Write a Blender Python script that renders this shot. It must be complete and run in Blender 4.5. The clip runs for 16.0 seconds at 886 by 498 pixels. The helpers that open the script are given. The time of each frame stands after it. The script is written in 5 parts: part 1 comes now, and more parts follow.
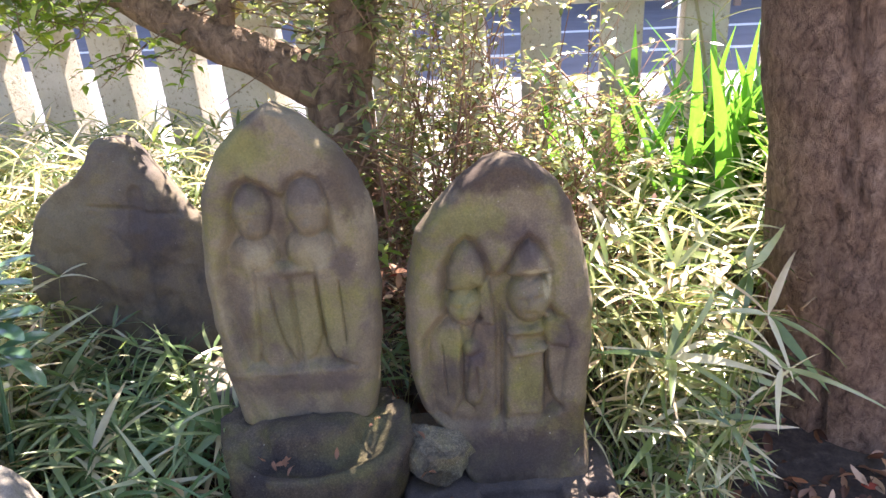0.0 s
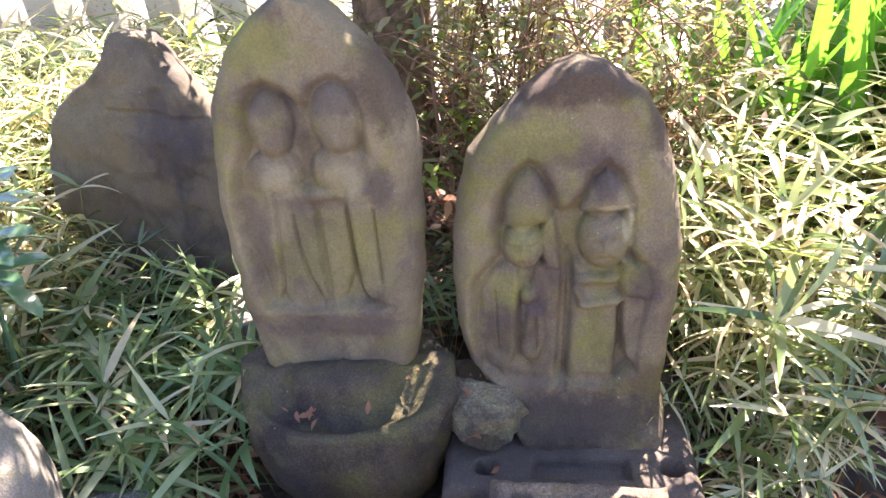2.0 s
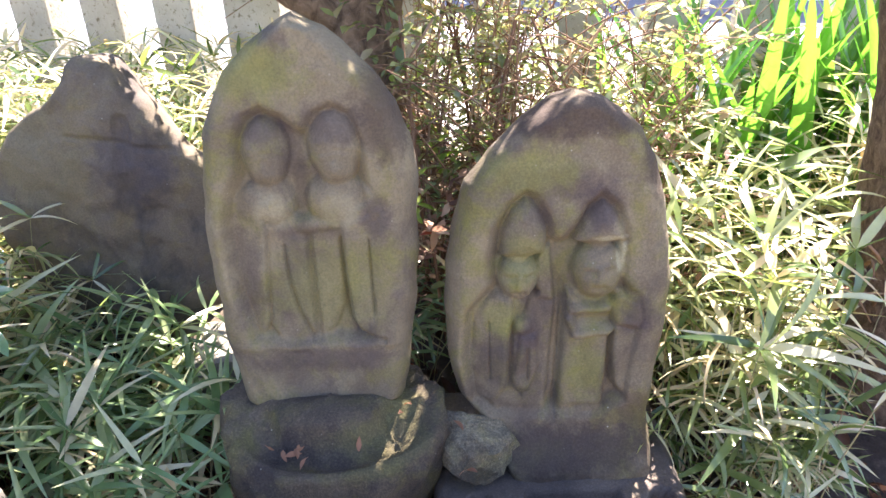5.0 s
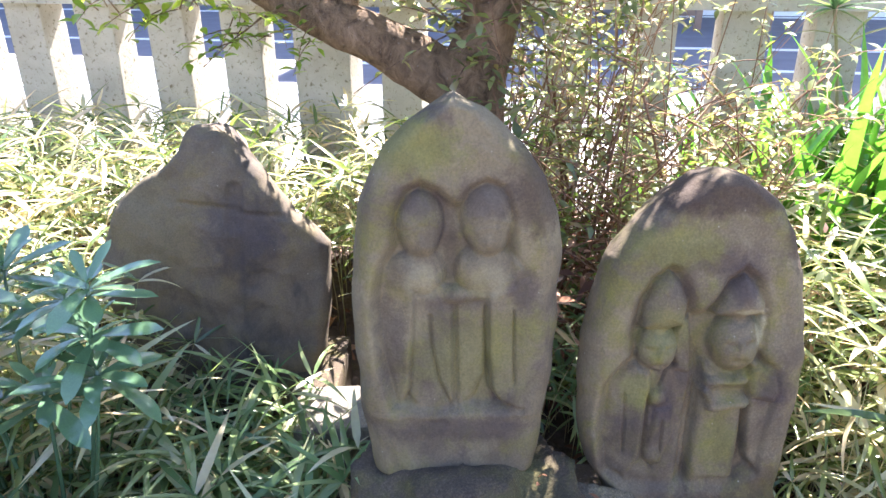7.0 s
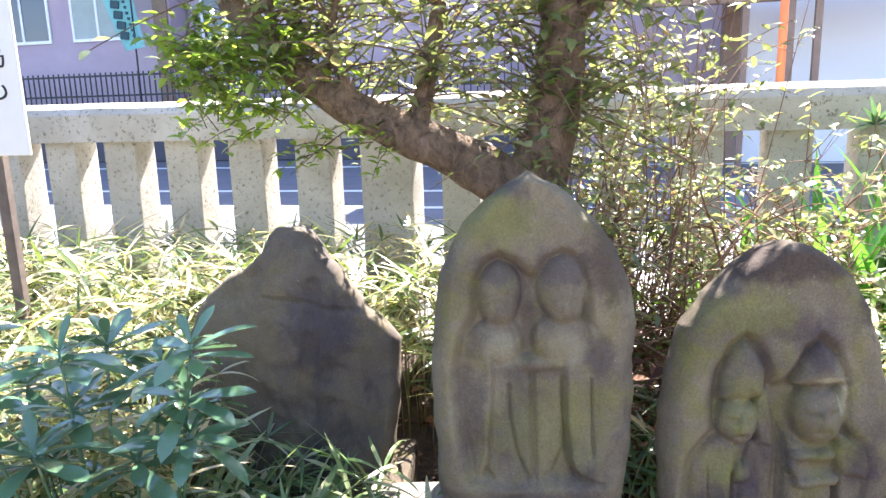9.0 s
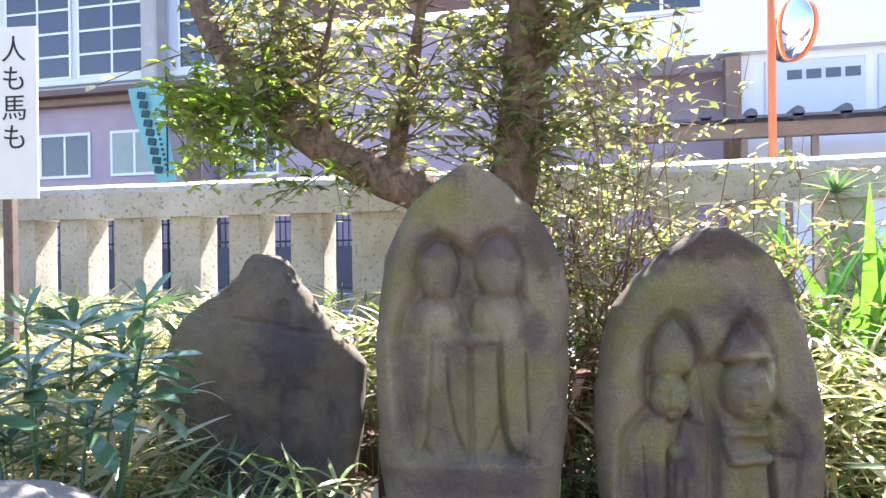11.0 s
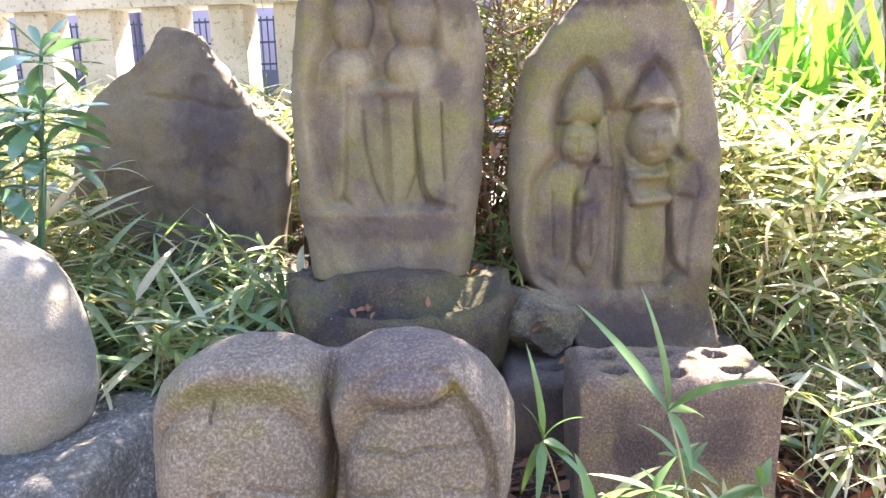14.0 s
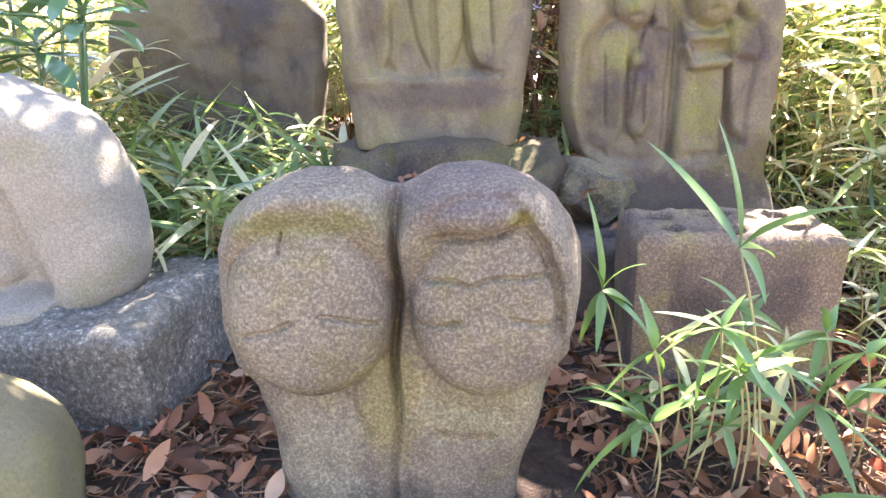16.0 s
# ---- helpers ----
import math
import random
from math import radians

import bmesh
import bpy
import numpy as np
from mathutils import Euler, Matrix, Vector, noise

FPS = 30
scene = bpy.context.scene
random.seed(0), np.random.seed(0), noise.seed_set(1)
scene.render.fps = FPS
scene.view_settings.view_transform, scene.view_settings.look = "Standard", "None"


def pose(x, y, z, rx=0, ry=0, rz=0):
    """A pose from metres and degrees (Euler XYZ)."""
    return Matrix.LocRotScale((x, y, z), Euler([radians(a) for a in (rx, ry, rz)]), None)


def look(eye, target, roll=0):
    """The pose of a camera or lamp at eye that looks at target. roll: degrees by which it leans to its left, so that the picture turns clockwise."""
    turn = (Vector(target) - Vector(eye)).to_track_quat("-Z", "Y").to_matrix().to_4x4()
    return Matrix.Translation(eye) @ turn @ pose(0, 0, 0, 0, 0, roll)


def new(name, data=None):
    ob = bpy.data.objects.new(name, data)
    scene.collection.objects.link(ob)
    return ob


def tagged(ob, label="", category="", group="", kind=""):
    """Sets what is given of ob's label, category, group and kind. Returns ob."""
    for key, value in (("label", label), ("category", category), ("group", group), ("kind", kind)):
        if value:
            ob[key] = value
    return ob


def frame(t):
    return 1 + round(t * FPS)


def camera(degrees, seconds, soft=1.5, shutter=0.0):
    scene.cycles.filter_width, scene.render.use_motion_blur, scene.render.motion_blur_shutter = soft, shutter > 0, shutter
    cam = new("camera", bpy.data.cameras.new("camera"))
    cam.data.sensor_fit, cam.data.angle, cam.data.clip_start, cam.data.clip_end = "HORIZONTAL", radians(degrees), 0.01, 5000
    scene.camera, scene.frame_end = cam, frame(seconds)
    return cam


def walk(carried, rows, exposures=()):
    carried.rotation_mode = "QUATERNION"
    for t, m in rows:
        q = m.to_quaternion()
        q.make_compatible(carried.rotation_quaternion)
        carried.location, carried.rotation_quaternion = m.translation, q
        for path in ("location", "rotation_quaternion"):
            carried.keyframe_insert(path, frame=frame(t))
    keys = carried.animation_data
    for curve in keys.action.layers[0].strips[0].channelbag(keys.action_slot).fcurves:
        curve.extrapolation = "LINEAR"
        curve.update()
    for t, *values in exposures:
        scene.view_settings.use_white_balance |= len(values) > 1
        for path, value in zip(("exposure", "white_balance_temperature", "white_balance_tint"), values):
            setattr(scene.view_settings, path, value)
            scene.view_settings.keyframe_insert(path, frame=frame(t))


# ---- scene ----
cam = camera(63.8, 16.0)
PATH = [
    (0, (0.878, -0.042, 1.381), (0.544, 1.743, 0.543), -4.0),
    (0.5, (0.875, 0.032, 1.359), (0.5, 1.776, 0.455), -3.4),
    (1, (0.87, 0.128, 1.338), (0.435, 1.826, 0.375), -4.0),
    (1.5, (0.87, 0.192, 1.301), (0.393, 1.854, 0.295), -3.7),
    (2, (0.847, 0.227, 1.286), (0.344, 1.856, 0.24), -4.9),
    (2.5, (0.81, 0.238, 1.272), (0.373, 1.9, 0.25), -4.7),
    (3, (0.807, 0.24, 1.263), (0.403, 1.918, 0.251), -4.4),
    (3.5, (0.834, 0.219, 1.275), (0.438, 1.92, 0.3), -5.1),
    (6, (0.619, 0.179, 1.278), (0.377, 1.924, 0.331), 1.0),
    (6.5, (0.579, 0.152, 1.292), (0.247, 1.918, 0.414), -1.5),
    (7, (0.436, 0.141, 1.311), (0.143, 1.944, 0.496), -0.3),
    (7.5, (0.368, 0.112, 1.312), (0.101, 1.953, 0.577), -0.9),
    (8, (0.365, 0.079, 1.293), (0.082, 1.94, 0.617), -0.6),
    (8.5, (0.37, 0.044, 1.255), (-0.004, 1.929, 0.699), -1.5),
    (11, (0.566, -0.091, 0.873), (0.08, 1.849, 0.87), -0.8),
    (11.5, (0.608, -0.097, 0.841), (0.234, 1.868, 0.806), -0.5),
    (12, (0.635, -0.106, 0.816), (0.304, 1.862, 0.682), -1.0),
    (12.5, (0.643, -0.102, 0.784), (0.337, 1.862, 0.566), -1.0),
    (13, (0.633, -0.102, 0.762), (0.323, 1.849, 0.453), -1.0),
    (13.5, (0.63, -0.11, 0.73), (0.314, 1.828, 0.35), -1.0),
    (14, (0.623, -0.114, 0.711), (0.294, 1.802, 0.243), -1.2),
    (14.5, (0.618, -0.11, 0.682), (0.263, 1.783, 0.142), -1.3),
    (15, (0.608, -0.11, 0.662), (0.224, 1.757, 0.057), -1.5),
    (15.5, (0.592, -0.121, 0.64), (0.2, 1.727, -0.016), -1.5),
    (16, (0.575, -0.129, 0.617), (0.187, 1.707, -0.075), -2.0),
]
walk(cam, [(t, look(eye, target, roll)) for t, eye, target, roll in PATH],
     [(0.0, 2.75, 6450, 25), (3.0, 3.2, 6500, 26), (6.5, 3.05, 6050, 21), (8.0, 2.92, 5950, 20), (11.0, 2.68, 5950, 19), (13.0, 3.12, 6250, 24), (15.0, 3.8, 6600, 22), (16.0, 3.85, 6700, 21)])

# ---------------- light ----------------
SUN_AZ, SUN_EL = radians(12), radians(49)     # azimuth from +y towards +x
world = bpy.data.worlds.new("world")
scene.world = world
world.use_nodes = True
wn = world.node_tree.nodes
wl = world.node_tree.links
sky = wn.new("ShaderNodeTexSky")
sky.sky_type = "NISHITA"
sky.sun_disc = False
sky.sun_elevation = SUN_EL
sky.sun_rotation = SUN_AZ
wl.new(sky.outputs[0], wn["Background"].inputs[0])
wn["Background"].inputs[1].default_value = 0.09
sun_data = bpy.data.lights.new("sun", "SUN")
sun_data.energy = 5.0
sun_data.angle = radians(0.53)
sun_data.color = (1.0, 0.93, 0.80)
sun = new("sun", sun_data)
sd = Vector((math.sin(SUN_AZ) * math.cos(SUN_EL), math.cos(SUN_AZ) * math.cos(SUN_EL), math.sin(SUN_EL)))
sun.matrix_world = look(tuple(sd * 30), (0, 0, 0))


# ---------------- materials ----------------
class NT:
    def __init__(self, name):
        self.m = bpy.data.materials.new(name)
        self.m.use_nodes = True
        self.t = self.m.node_tree
        self.t.nodes.clear()
        self.out = self.n("ShaderNodeOutputMaterial")

    def n(self, kind, **kw):
        node = self.t.nodes.new(kind)
        for k, v in kw.items():
            if k in node.inputs:
                node.inputs[k].default_value = v
        return node

    def l(self, a, b):
        self.t.links.new(a, b)

    def coord(self):
        return self.n("ShaderNodeTexCoord").outputs["Object"]

    def noise(self, vec, scale, detail=4, rough=0.6, dist=0.0):
        k = self.n("ShaderNodeTexNoise")
        k.inputs["Scale"].default_value = scale
        k.inputs["Detail"].default_value = detail
        k.inputs["Roughness"].default_value = rough
        k.inputs["Distortion"].default_value = dist
        self.l(vec, k.inputs["Vector"])
        return k.outputs["Fac"]

    def ramp(self, fac, stops):
        k = self.n("ShaderNodeValToRGB")
        el = k.color_ramp.elements
        while len(el) < len(stops):
            el.new(0.5)
        for e, (p, c) in zip(el, stops):
            e.position = p
            e.color = (*c, 1) if len(c) == 3 else c
        self.l(fac, k.inputs[0])
        return k.outputs[0]

    def mix(self, fac, a, b, mode="MIX"):
        k = self.n("ShaderNodeMix")
        k.data_type = "RGBA"
        k.blend_type = mode
        for s, v in ((0, fac), (6, a), (7, b)):
            if hasattr(v, "is_linked"):
                self.l(v, k.inputs[s])
            elif s == 0:
                k.inputs[s].default_value = v
            else:
                k.inputs[s].default_value = (*v, 1)
        return k.outputs[2]

    def bump(self, height, strength, dist, under=None):
        k = self.n("ShaderNodeBump")
        k.inputs["Strength"].default_value = strength
        k.inputs["Distance"].default_value = dist
        self.l(height, k.inputs["Height"])
        if under is not None:
            self.l(under, k.inputs["Normal"])
        return k.outputs["Normal"]

    def bsdf(self, color, rough=0.8, normal=None, metal=0.0, spec=0.5):
        k = self.n("ShaderNodeBsdfPrincipled")
        if hasattr(color, "is_linked"):
            self.l(color, k.inputs["Base Color"])
        else:
            k.inputs["Base Color"].default_value = (*color, 1)
        if hasattr(rough, "is_linked"):
            self.l(rough, k.inputs["Roughness"])
        else:
            k.inputs["Roughness"].default_value = rough
        k.inputs["Metallic"].default_value = metal
        k.inputs["Specular IOR Level"].default_value = spec
        if normal is not None:
            self.l(normal, k.inputs["Normal"])
        return k

    def fade(self, value, lo, hi, amount):
        r = self.n("ShaderNodeMapRange")
        r.interpolation_type = "SMOOTHSTEP"
        r.inputs["From Min"].default_value = lo
        r.inputs["From Max"].default_value = hi
        r.inputs["To Min"].default_value = amount
        r.inputs["To Max"].default_value = 0.0
        self.l(value, r.inputs["Value"])
        return r.outputs["Result"]

    def done(self, shader):
        self.l(shader.outputs[0], self.out.inputs[0])
        return self.m


BLK, WHT = (0, 0, 0), (1, 1, 1)


def stone_mat(name, light, dark, moss, moss_amount=0.5, stain=(0.07, 0.055, 0.055), stain_amount=0.5, speck=0.25, grain=220, spots=True, grit=0.5, blots=(), rough_h=1.0):
    """Weathered carved stone: two tones, moss film, dark stains, pale lichen spots, fine grain."""
    k = NT(name)
    v = k.coord()
    big = k.noise(v, 5.5, 5, 0.62, 0.6)
    col = k.mix(k.ramp(big, [(0.35, BLK), (0.66, WHT)]), dark, light)
    mid = k.noise(v, 9.0, 6, 0.68, 0.3)
    lo = 0.62 - 0.24 * moss_amount
    col = k.mix(k.ramp(mid, [(lo, BLK), (lo + 0.2, (0.85,) * 3)]), col, moss)
    vs = k.n("ShaderNodeMapping")
    vs.inputs["Location"].default_value = (3.1, 1.7, 0.4)
    vs.inputs["Scale"].default_value = (1.0, 1.0, 0.55)
    k.l(v, vs.inputs["Vector"])
    st = k.noise(vs.outputs[0], 6.5, 5, 0.6, 0.5)
    lo = 0.66 - 0.22 * stain_amount
    col = k.mix(k.ramp(st, [(lo, BLK), (lo + 0.13, (0.8,) * 3)]), col, stain)
    for bx, bz, rx, rz, bc, amount in blots:       # soft-edged dark, olive and pale patches, each with its own place
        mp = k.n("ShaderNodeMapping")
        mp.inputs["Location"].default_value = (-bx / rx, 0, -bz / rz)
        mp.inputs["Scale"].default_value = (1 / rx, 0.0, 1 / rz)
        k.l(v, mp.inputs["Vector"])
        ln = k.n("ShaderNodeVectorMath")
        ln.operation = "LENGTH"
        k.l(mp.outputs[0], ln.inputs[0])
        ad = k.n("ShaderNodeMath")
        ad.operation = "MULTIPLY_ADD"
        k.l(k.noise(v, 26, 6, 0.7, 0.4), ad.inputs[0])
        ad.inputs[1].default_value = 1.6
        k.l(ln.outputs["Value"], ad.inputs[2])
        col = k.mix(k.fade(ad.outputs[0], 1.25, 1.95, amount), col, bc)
    fine = k.noise(v, grain, 3, 0.7)
    col = k.mix(grit, col, k.ramp(fine, [(0.25, (0.28,) * 3), (0.5, (0.5,) * 3), (0.78, (0.5 + speck,) * 3)]), "OVERLAY")
    if spots:
        vo = k.n("ShaderNodeTexVoronoi")
        vo.inputs["Scale"].default_value = 34
        k.l(v, vo.inputs["Vector"])
        gate = k.ramp(k.noise(v, 14, 2), [(0.5, BLK), (0.6, WHT)])
        dots = k.ramp(vo.outputs["Distance"], [(0.03, (0.7,) * 3), (0.075, BLK)])
        col = k.mix(k.mix(1.0, dots, gate, "MULTIPLY"), col, (0.34, 0.32, 0.25))
    nb = k.bump(mid, 0.35, 0.012)
    nb = k.bump(k.noise(v, 60, 5, 0.7), 0.45, 0.004 * rough_h, nb)
    nb = k.bump(fine, 0.6, 0.002 * rough_h, nb)
    return k.done(k.bsdf(col, 0.88, nb, spec=0.25))


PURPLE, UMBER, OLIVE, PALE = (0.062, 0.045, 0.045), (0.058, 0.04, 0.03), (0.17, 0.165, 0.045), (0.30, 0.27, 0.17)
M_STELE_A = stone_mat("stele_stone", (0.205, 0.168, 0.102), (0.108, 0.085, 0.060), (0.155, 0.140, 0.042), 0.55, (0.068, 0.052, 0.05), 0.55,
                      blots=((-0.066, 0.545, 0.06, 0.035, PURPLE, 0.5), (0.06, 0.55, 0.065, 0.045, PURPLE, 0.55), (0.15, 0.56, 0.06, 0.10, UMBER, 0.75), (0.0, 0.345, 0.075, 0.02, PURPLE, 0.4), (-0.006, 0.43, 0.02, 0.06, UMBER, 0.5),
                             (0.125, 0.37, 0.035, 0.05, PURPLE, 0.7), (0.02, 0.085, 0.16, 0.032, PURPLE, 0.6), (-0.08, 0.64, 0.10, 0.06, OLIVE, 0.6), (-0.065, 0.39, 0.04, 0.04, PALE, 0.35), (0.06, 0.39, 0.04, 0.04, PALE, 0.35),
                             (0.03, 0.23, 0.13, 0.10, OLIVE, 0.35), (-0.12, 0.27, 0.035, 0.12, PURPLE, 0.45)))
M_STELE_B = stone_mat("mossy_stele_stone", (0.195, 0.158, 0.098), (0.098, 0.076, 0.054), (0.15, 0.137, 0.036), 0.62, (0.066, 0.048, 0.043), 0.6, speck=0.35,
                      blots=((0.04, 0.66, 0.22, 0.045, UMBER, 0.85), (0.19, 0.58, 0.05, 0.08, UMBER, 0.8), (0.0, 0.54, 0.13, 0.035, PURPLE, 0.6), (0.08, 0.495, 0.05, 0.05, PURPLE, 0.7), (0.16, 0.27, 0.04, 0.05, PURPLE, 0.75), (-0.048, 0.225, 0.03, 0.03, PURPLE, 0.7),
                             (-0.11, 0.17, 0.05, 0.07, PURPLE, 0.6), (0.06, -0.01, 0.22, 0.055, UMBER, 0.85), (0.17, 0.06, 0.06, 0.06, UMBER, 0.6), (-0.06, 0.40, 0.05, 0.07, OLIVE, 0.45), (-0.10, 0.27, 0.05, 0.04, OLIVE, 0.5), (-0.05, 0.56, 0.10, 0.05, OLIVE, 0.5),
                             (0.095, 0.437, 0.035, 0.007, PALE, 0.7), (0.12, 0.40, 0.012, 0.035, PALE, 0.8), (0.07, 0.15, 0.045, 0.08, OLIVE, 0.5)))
M_ROCK_L = stone_mat("brown_field_stone", (0.165, 0.132, 0.088), (0.105, 0.085, 0.064), (0.16, 0.128, 0.062), 0.5, (0.05, 0.042, 0.04), 0.6, blots=((-0.28, 0.3, 0.13, 0.2, (0.17, 0.14, 0.08), 0.7), (-0.05, 0.30, 0.12, 0.14, (0.06, 0.05, 0.055), 0.6)))
M_STATUE = stone_mat("speckled_andesite", (0.195, 0.163, 0.120), (0.105, 0.086, 0.065), (0.15, 0.132, 0.058), 0.45, (0.085, 0.068, 0.058), 0.5, speck=0.6, grain=250, grit=1.0, rough_h=2.0,
                     blots=((-0.10, 0.385, 0.10, 0.02, (0.13, 0.13, 0.05), 0.6), (-0.02, 0.16, 0.05, 0.10, (0.19, 0.16, 0.065), 0.65), (0.10, 0.14, 0.10, 0.06, (0.20, 0.18, 0.10), 0.6), (-0.11, 0.08, 0.07, 0.10, (0.20, 0.18, 0.13), 0.6), (0.08, 0.42, 0.12, 0.05, (0.085, 0.066, 0.066), 0.6), (0.135, 0.385, 0.02, 0.012, (0.19, 0.165, 0.05), 0.7)))
M_DOME = stone_mat("grey_smooth_stone", (0.27, 0.245, 0.20), (0.195, 0.175, 0.142), (0.195, 0.185, 0.115), 0.35, (0.165, 0.15, 0.128), 0.4, speck=0.35, grit=0.7)
M_BLOCK = stone_mat("dark_block_stone", (0.115, 0.092, 0.074), (0.072, 0.058, 0.050), (0.12, 0.092, 0.05), 0.4, (0.05, 0.041, 0.038), 0.55, speck=0.45, rough_h=1.6)
M_OFFER = stone_mat("rough_brown_block_stone", (0.20, 0.145, 0.10), (0.105, 0.078, 0.060), (0.19, 0.15, 0.055), 0.6, (0.07, 0.052, 0.045), 0.65, speck=0.6, grit=0.9, rough_h=2.2, blots=((0.10, 0.12, 0.05, 0.05, (0.075, 0.055, 0.045), 0.8), (0.23, 0.14, 0.05, 0.05, (0.08, 0.06, 0.05), 0.8), (0.20, 0.05, 0.12, 0.04, (0.20, 0.16, 0.06), 0.7)))
M_PED = stone_mat("mossy_dark_boulder", (0.105, 0.080, 0.052), (0.055, 0.042, 0.032), (0.105, 0.092, 0.030), 0.55, (0.036, 0.028, 0.025), 0.7, speck=0.5, grit=0.8, rough_h=2.5, blots=((0.1, 0.29, 0.12, 0.04, (0.12, 0.11, 0.04), 0.4), (-0.1, 0.16, 0.07, 0.06, (0.055, 0.045, 0.045), 0.7)))
M_PEBBLE = stone_mat("pale_lichened_rock", (0.22, 0.185, 0.12), (0.085, 0.070, 0.048), (0.17, 0.15, 0.06), 0.6, (0.045, 0.036, 0.03), 0.6, speck=0.6, grit=0.9, rough_h=2.5)
M_MOSSBALL = stone_mat("moss_covered_stone", (0.17, 0.15, 0.09), (0.13, 0.115, 0.07), (0.17, 0.155, 0.07), 0.7, stain_amount=0.2, speck=0.2)


def granite_mat():
    k = NT("speckled_granite")
    v = k.coord()
    f = k.noise(v, 95, 5, 0.9)
    col = k.ramp(f, [(0.36, (0.055, 0.05, 0.045)), (0.48, (0.12, 0.112, 0.097)), (0.58, (0.22, 0.205, 0.18)), (0.66, (0.62, 0.60, 0.55))])
    col = k.mix(k.ramp(k.noise(v, 9, 4), [(0.46, BLK), (0.72, (0.5,) * 3)]), col, (0.10, 0.10, 0.065))
    nb = k.bump(k.noise(v, 70, 5, 0.75), 0.6, 0.005)
    nb = k.bump(f, 0.5, 0.002, nb)
    return k.done(k.bsdf(col, 0.75, nb, spec=0.3))


M_GRANITE = granite_mat()


def fence_mat():
    k = NT("pitted_fence_stone")
    v = k.coord()
    big = k.noise(v, 4, 5, 0.6, 0.4)
    col = k.ramp(big, [(0.3, (0.36, 0.335, 0.27)), (0.6, (0.48, 0.455, 0.38)), (0.8, (0.56, 0.54, 0.49))])
    pit = k.noise(v, 46, 4, 0.75)
    col = k.mix(k.ramp(pit, [(0.35, WHT), (0.44, BLK)]), col, (0.18, 0.155, 0.10))
    nb = k.bump(pit, 0.6, 0.006)
    return k.done(k.bsdf(col, 0.9, nb, spec=0.2))


M_FENCE = fence_mat()


def leaf_mat(name, stops, trans=0.45, rough=0.4, spec=0.5, vein=False):
    """Thin leaf: glossy upper coat over diffuse and translucent light, varied leaf by leaf."""
    k = NT(name)
    geo = k.n("ShaderNodeNewGeometry")
    col = k.ramp(geo.outputs["Random Per Island"], stops)
    col = k.mix(0.25, col, k.ramp(k.noise(k.coord(), 40, 3), [(0.3, (0.3,) * 3), (0.7, (0.7,) * 3)]), "OVERLAY")
    p = k.bsdf(col, rough, None, spec=spec)
    tr = k.n("ShaderNodeBsdfTranslucent")
    k.l(k.mix(1.0, col, (1.0, 1.0, 0.6), "MULTIPLY"), tr.inputs["Color"])
    mx = k.n("ShaderNodeMixShader")
    mx.inputs[0].default_value = trans
    k.l(p.outputs[0], mx.inputs[1])
    k.l(tr.outputs[0], mx.inputs[2])
    return k.done(mx)


# Straw stops are lightened, so the colour carries part of the sun's glare.
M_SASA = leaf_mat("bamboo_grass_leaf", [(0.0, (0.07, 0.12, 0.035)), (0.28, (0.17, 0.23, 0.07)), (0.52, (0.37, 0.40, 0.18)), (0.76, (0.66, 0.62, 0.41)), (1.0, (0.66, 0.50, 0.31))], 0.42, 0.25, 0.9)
M_SASA_FRONT = leaf_mat("deep_green_bamboo_grass_leaf", [(0.0, (0.06, 0.14, 0.045)), (0.5, (0.11, 0.21, 0.065)), (0.8, (0.20, 0.28, 0.09)), (1.0, (0.40, 0.33, 0.16))], 0.35, 0.3, 0.6)
# The same leaf with fewer pale stops: shade is put into its colour.
M_SASA_DARK = leaf_mat("bamboo_grass_leaf_shade_tone", [(0.0, (0.09, 0.16, 0.06)), (0.4, (0.17, 0.27, 0.10)), (0.72, (0.33, 0.40, 0.19)), (0.9, (0.56, 0.53, 0.34)), (1.0, (0.56, 0.42, 0.23))], 0.4, 0.3, 0.6)
M_ASPID = leaf_mat("broad_lily_leaf", [(0.0, (0.07, 0.22, 0.03)), (0.6, (0.13, 0.34, 0.045)), (1.0, (0.24, 0.42, 0.08))], 0.5, 0.22, 0.9)
M_TREELEAF = leaf_mat("evergreen_leaf", [(0.0, (0.12, 0.15, 0.065)), (0.5, (0.25, 0.29, 0.12)), (0.85, (0.38, 0.41, 0.18)), (1.0, (0.4, 0.27, 0.15))], 0.48, 0.2, 1.0)
M_TREELEAF_Y = leaf_mat("young_and_lit_yellow_green_leaf", [(0.0, (0.16, 0.27, 0.04)), (0.6, (0.26, 0.38, 0.055)), (1.0, (0.36, 0.43, 0.09))], 0.6, 0.3, 0.6)
M_PITT = leaf_mat("glossy_dark_leaf", [(0.0, (0.06, 0.14, 0.08)), (0.6, (0.115, 0.215, 0.115)), (1.0, (0.30, 0.38, 0.15))], 0.25, 0.16, 1.0)
M_DRY = leaf_mat("dry_brown_leaf", [(0.0, (0.06, 0.028, 0.018)), (0.35, (0.15, 0.068, 0.038)), (0.6, (0.26, 0.125, 0.07)), (0.8, (0.36, 0.20, 0.12)), (0.95, (0.46, 0.31, 0.20)), (1.0, (0.32, 0.06, 0.03))], 0.15, 0.6, 0.2)
M_STRAW = leaf_mat("straw_stem", [(0.0, (0.26, 0.2, 0.1)), (0.6, (0.3, 0.27, 0.13)), (1.0, (0.18, 0.2, 0.07))], 0.1, 0.5)
M_TWIG = leaf_mat("dry_red_brown_twig", [(0.0, (0.14, 0.075, 0.045)), (0.6, (0.24, 0.14, 0.085)), (1.0, (0.36, 0.25, 0.15))], 0.05, 0.8, 0.2)


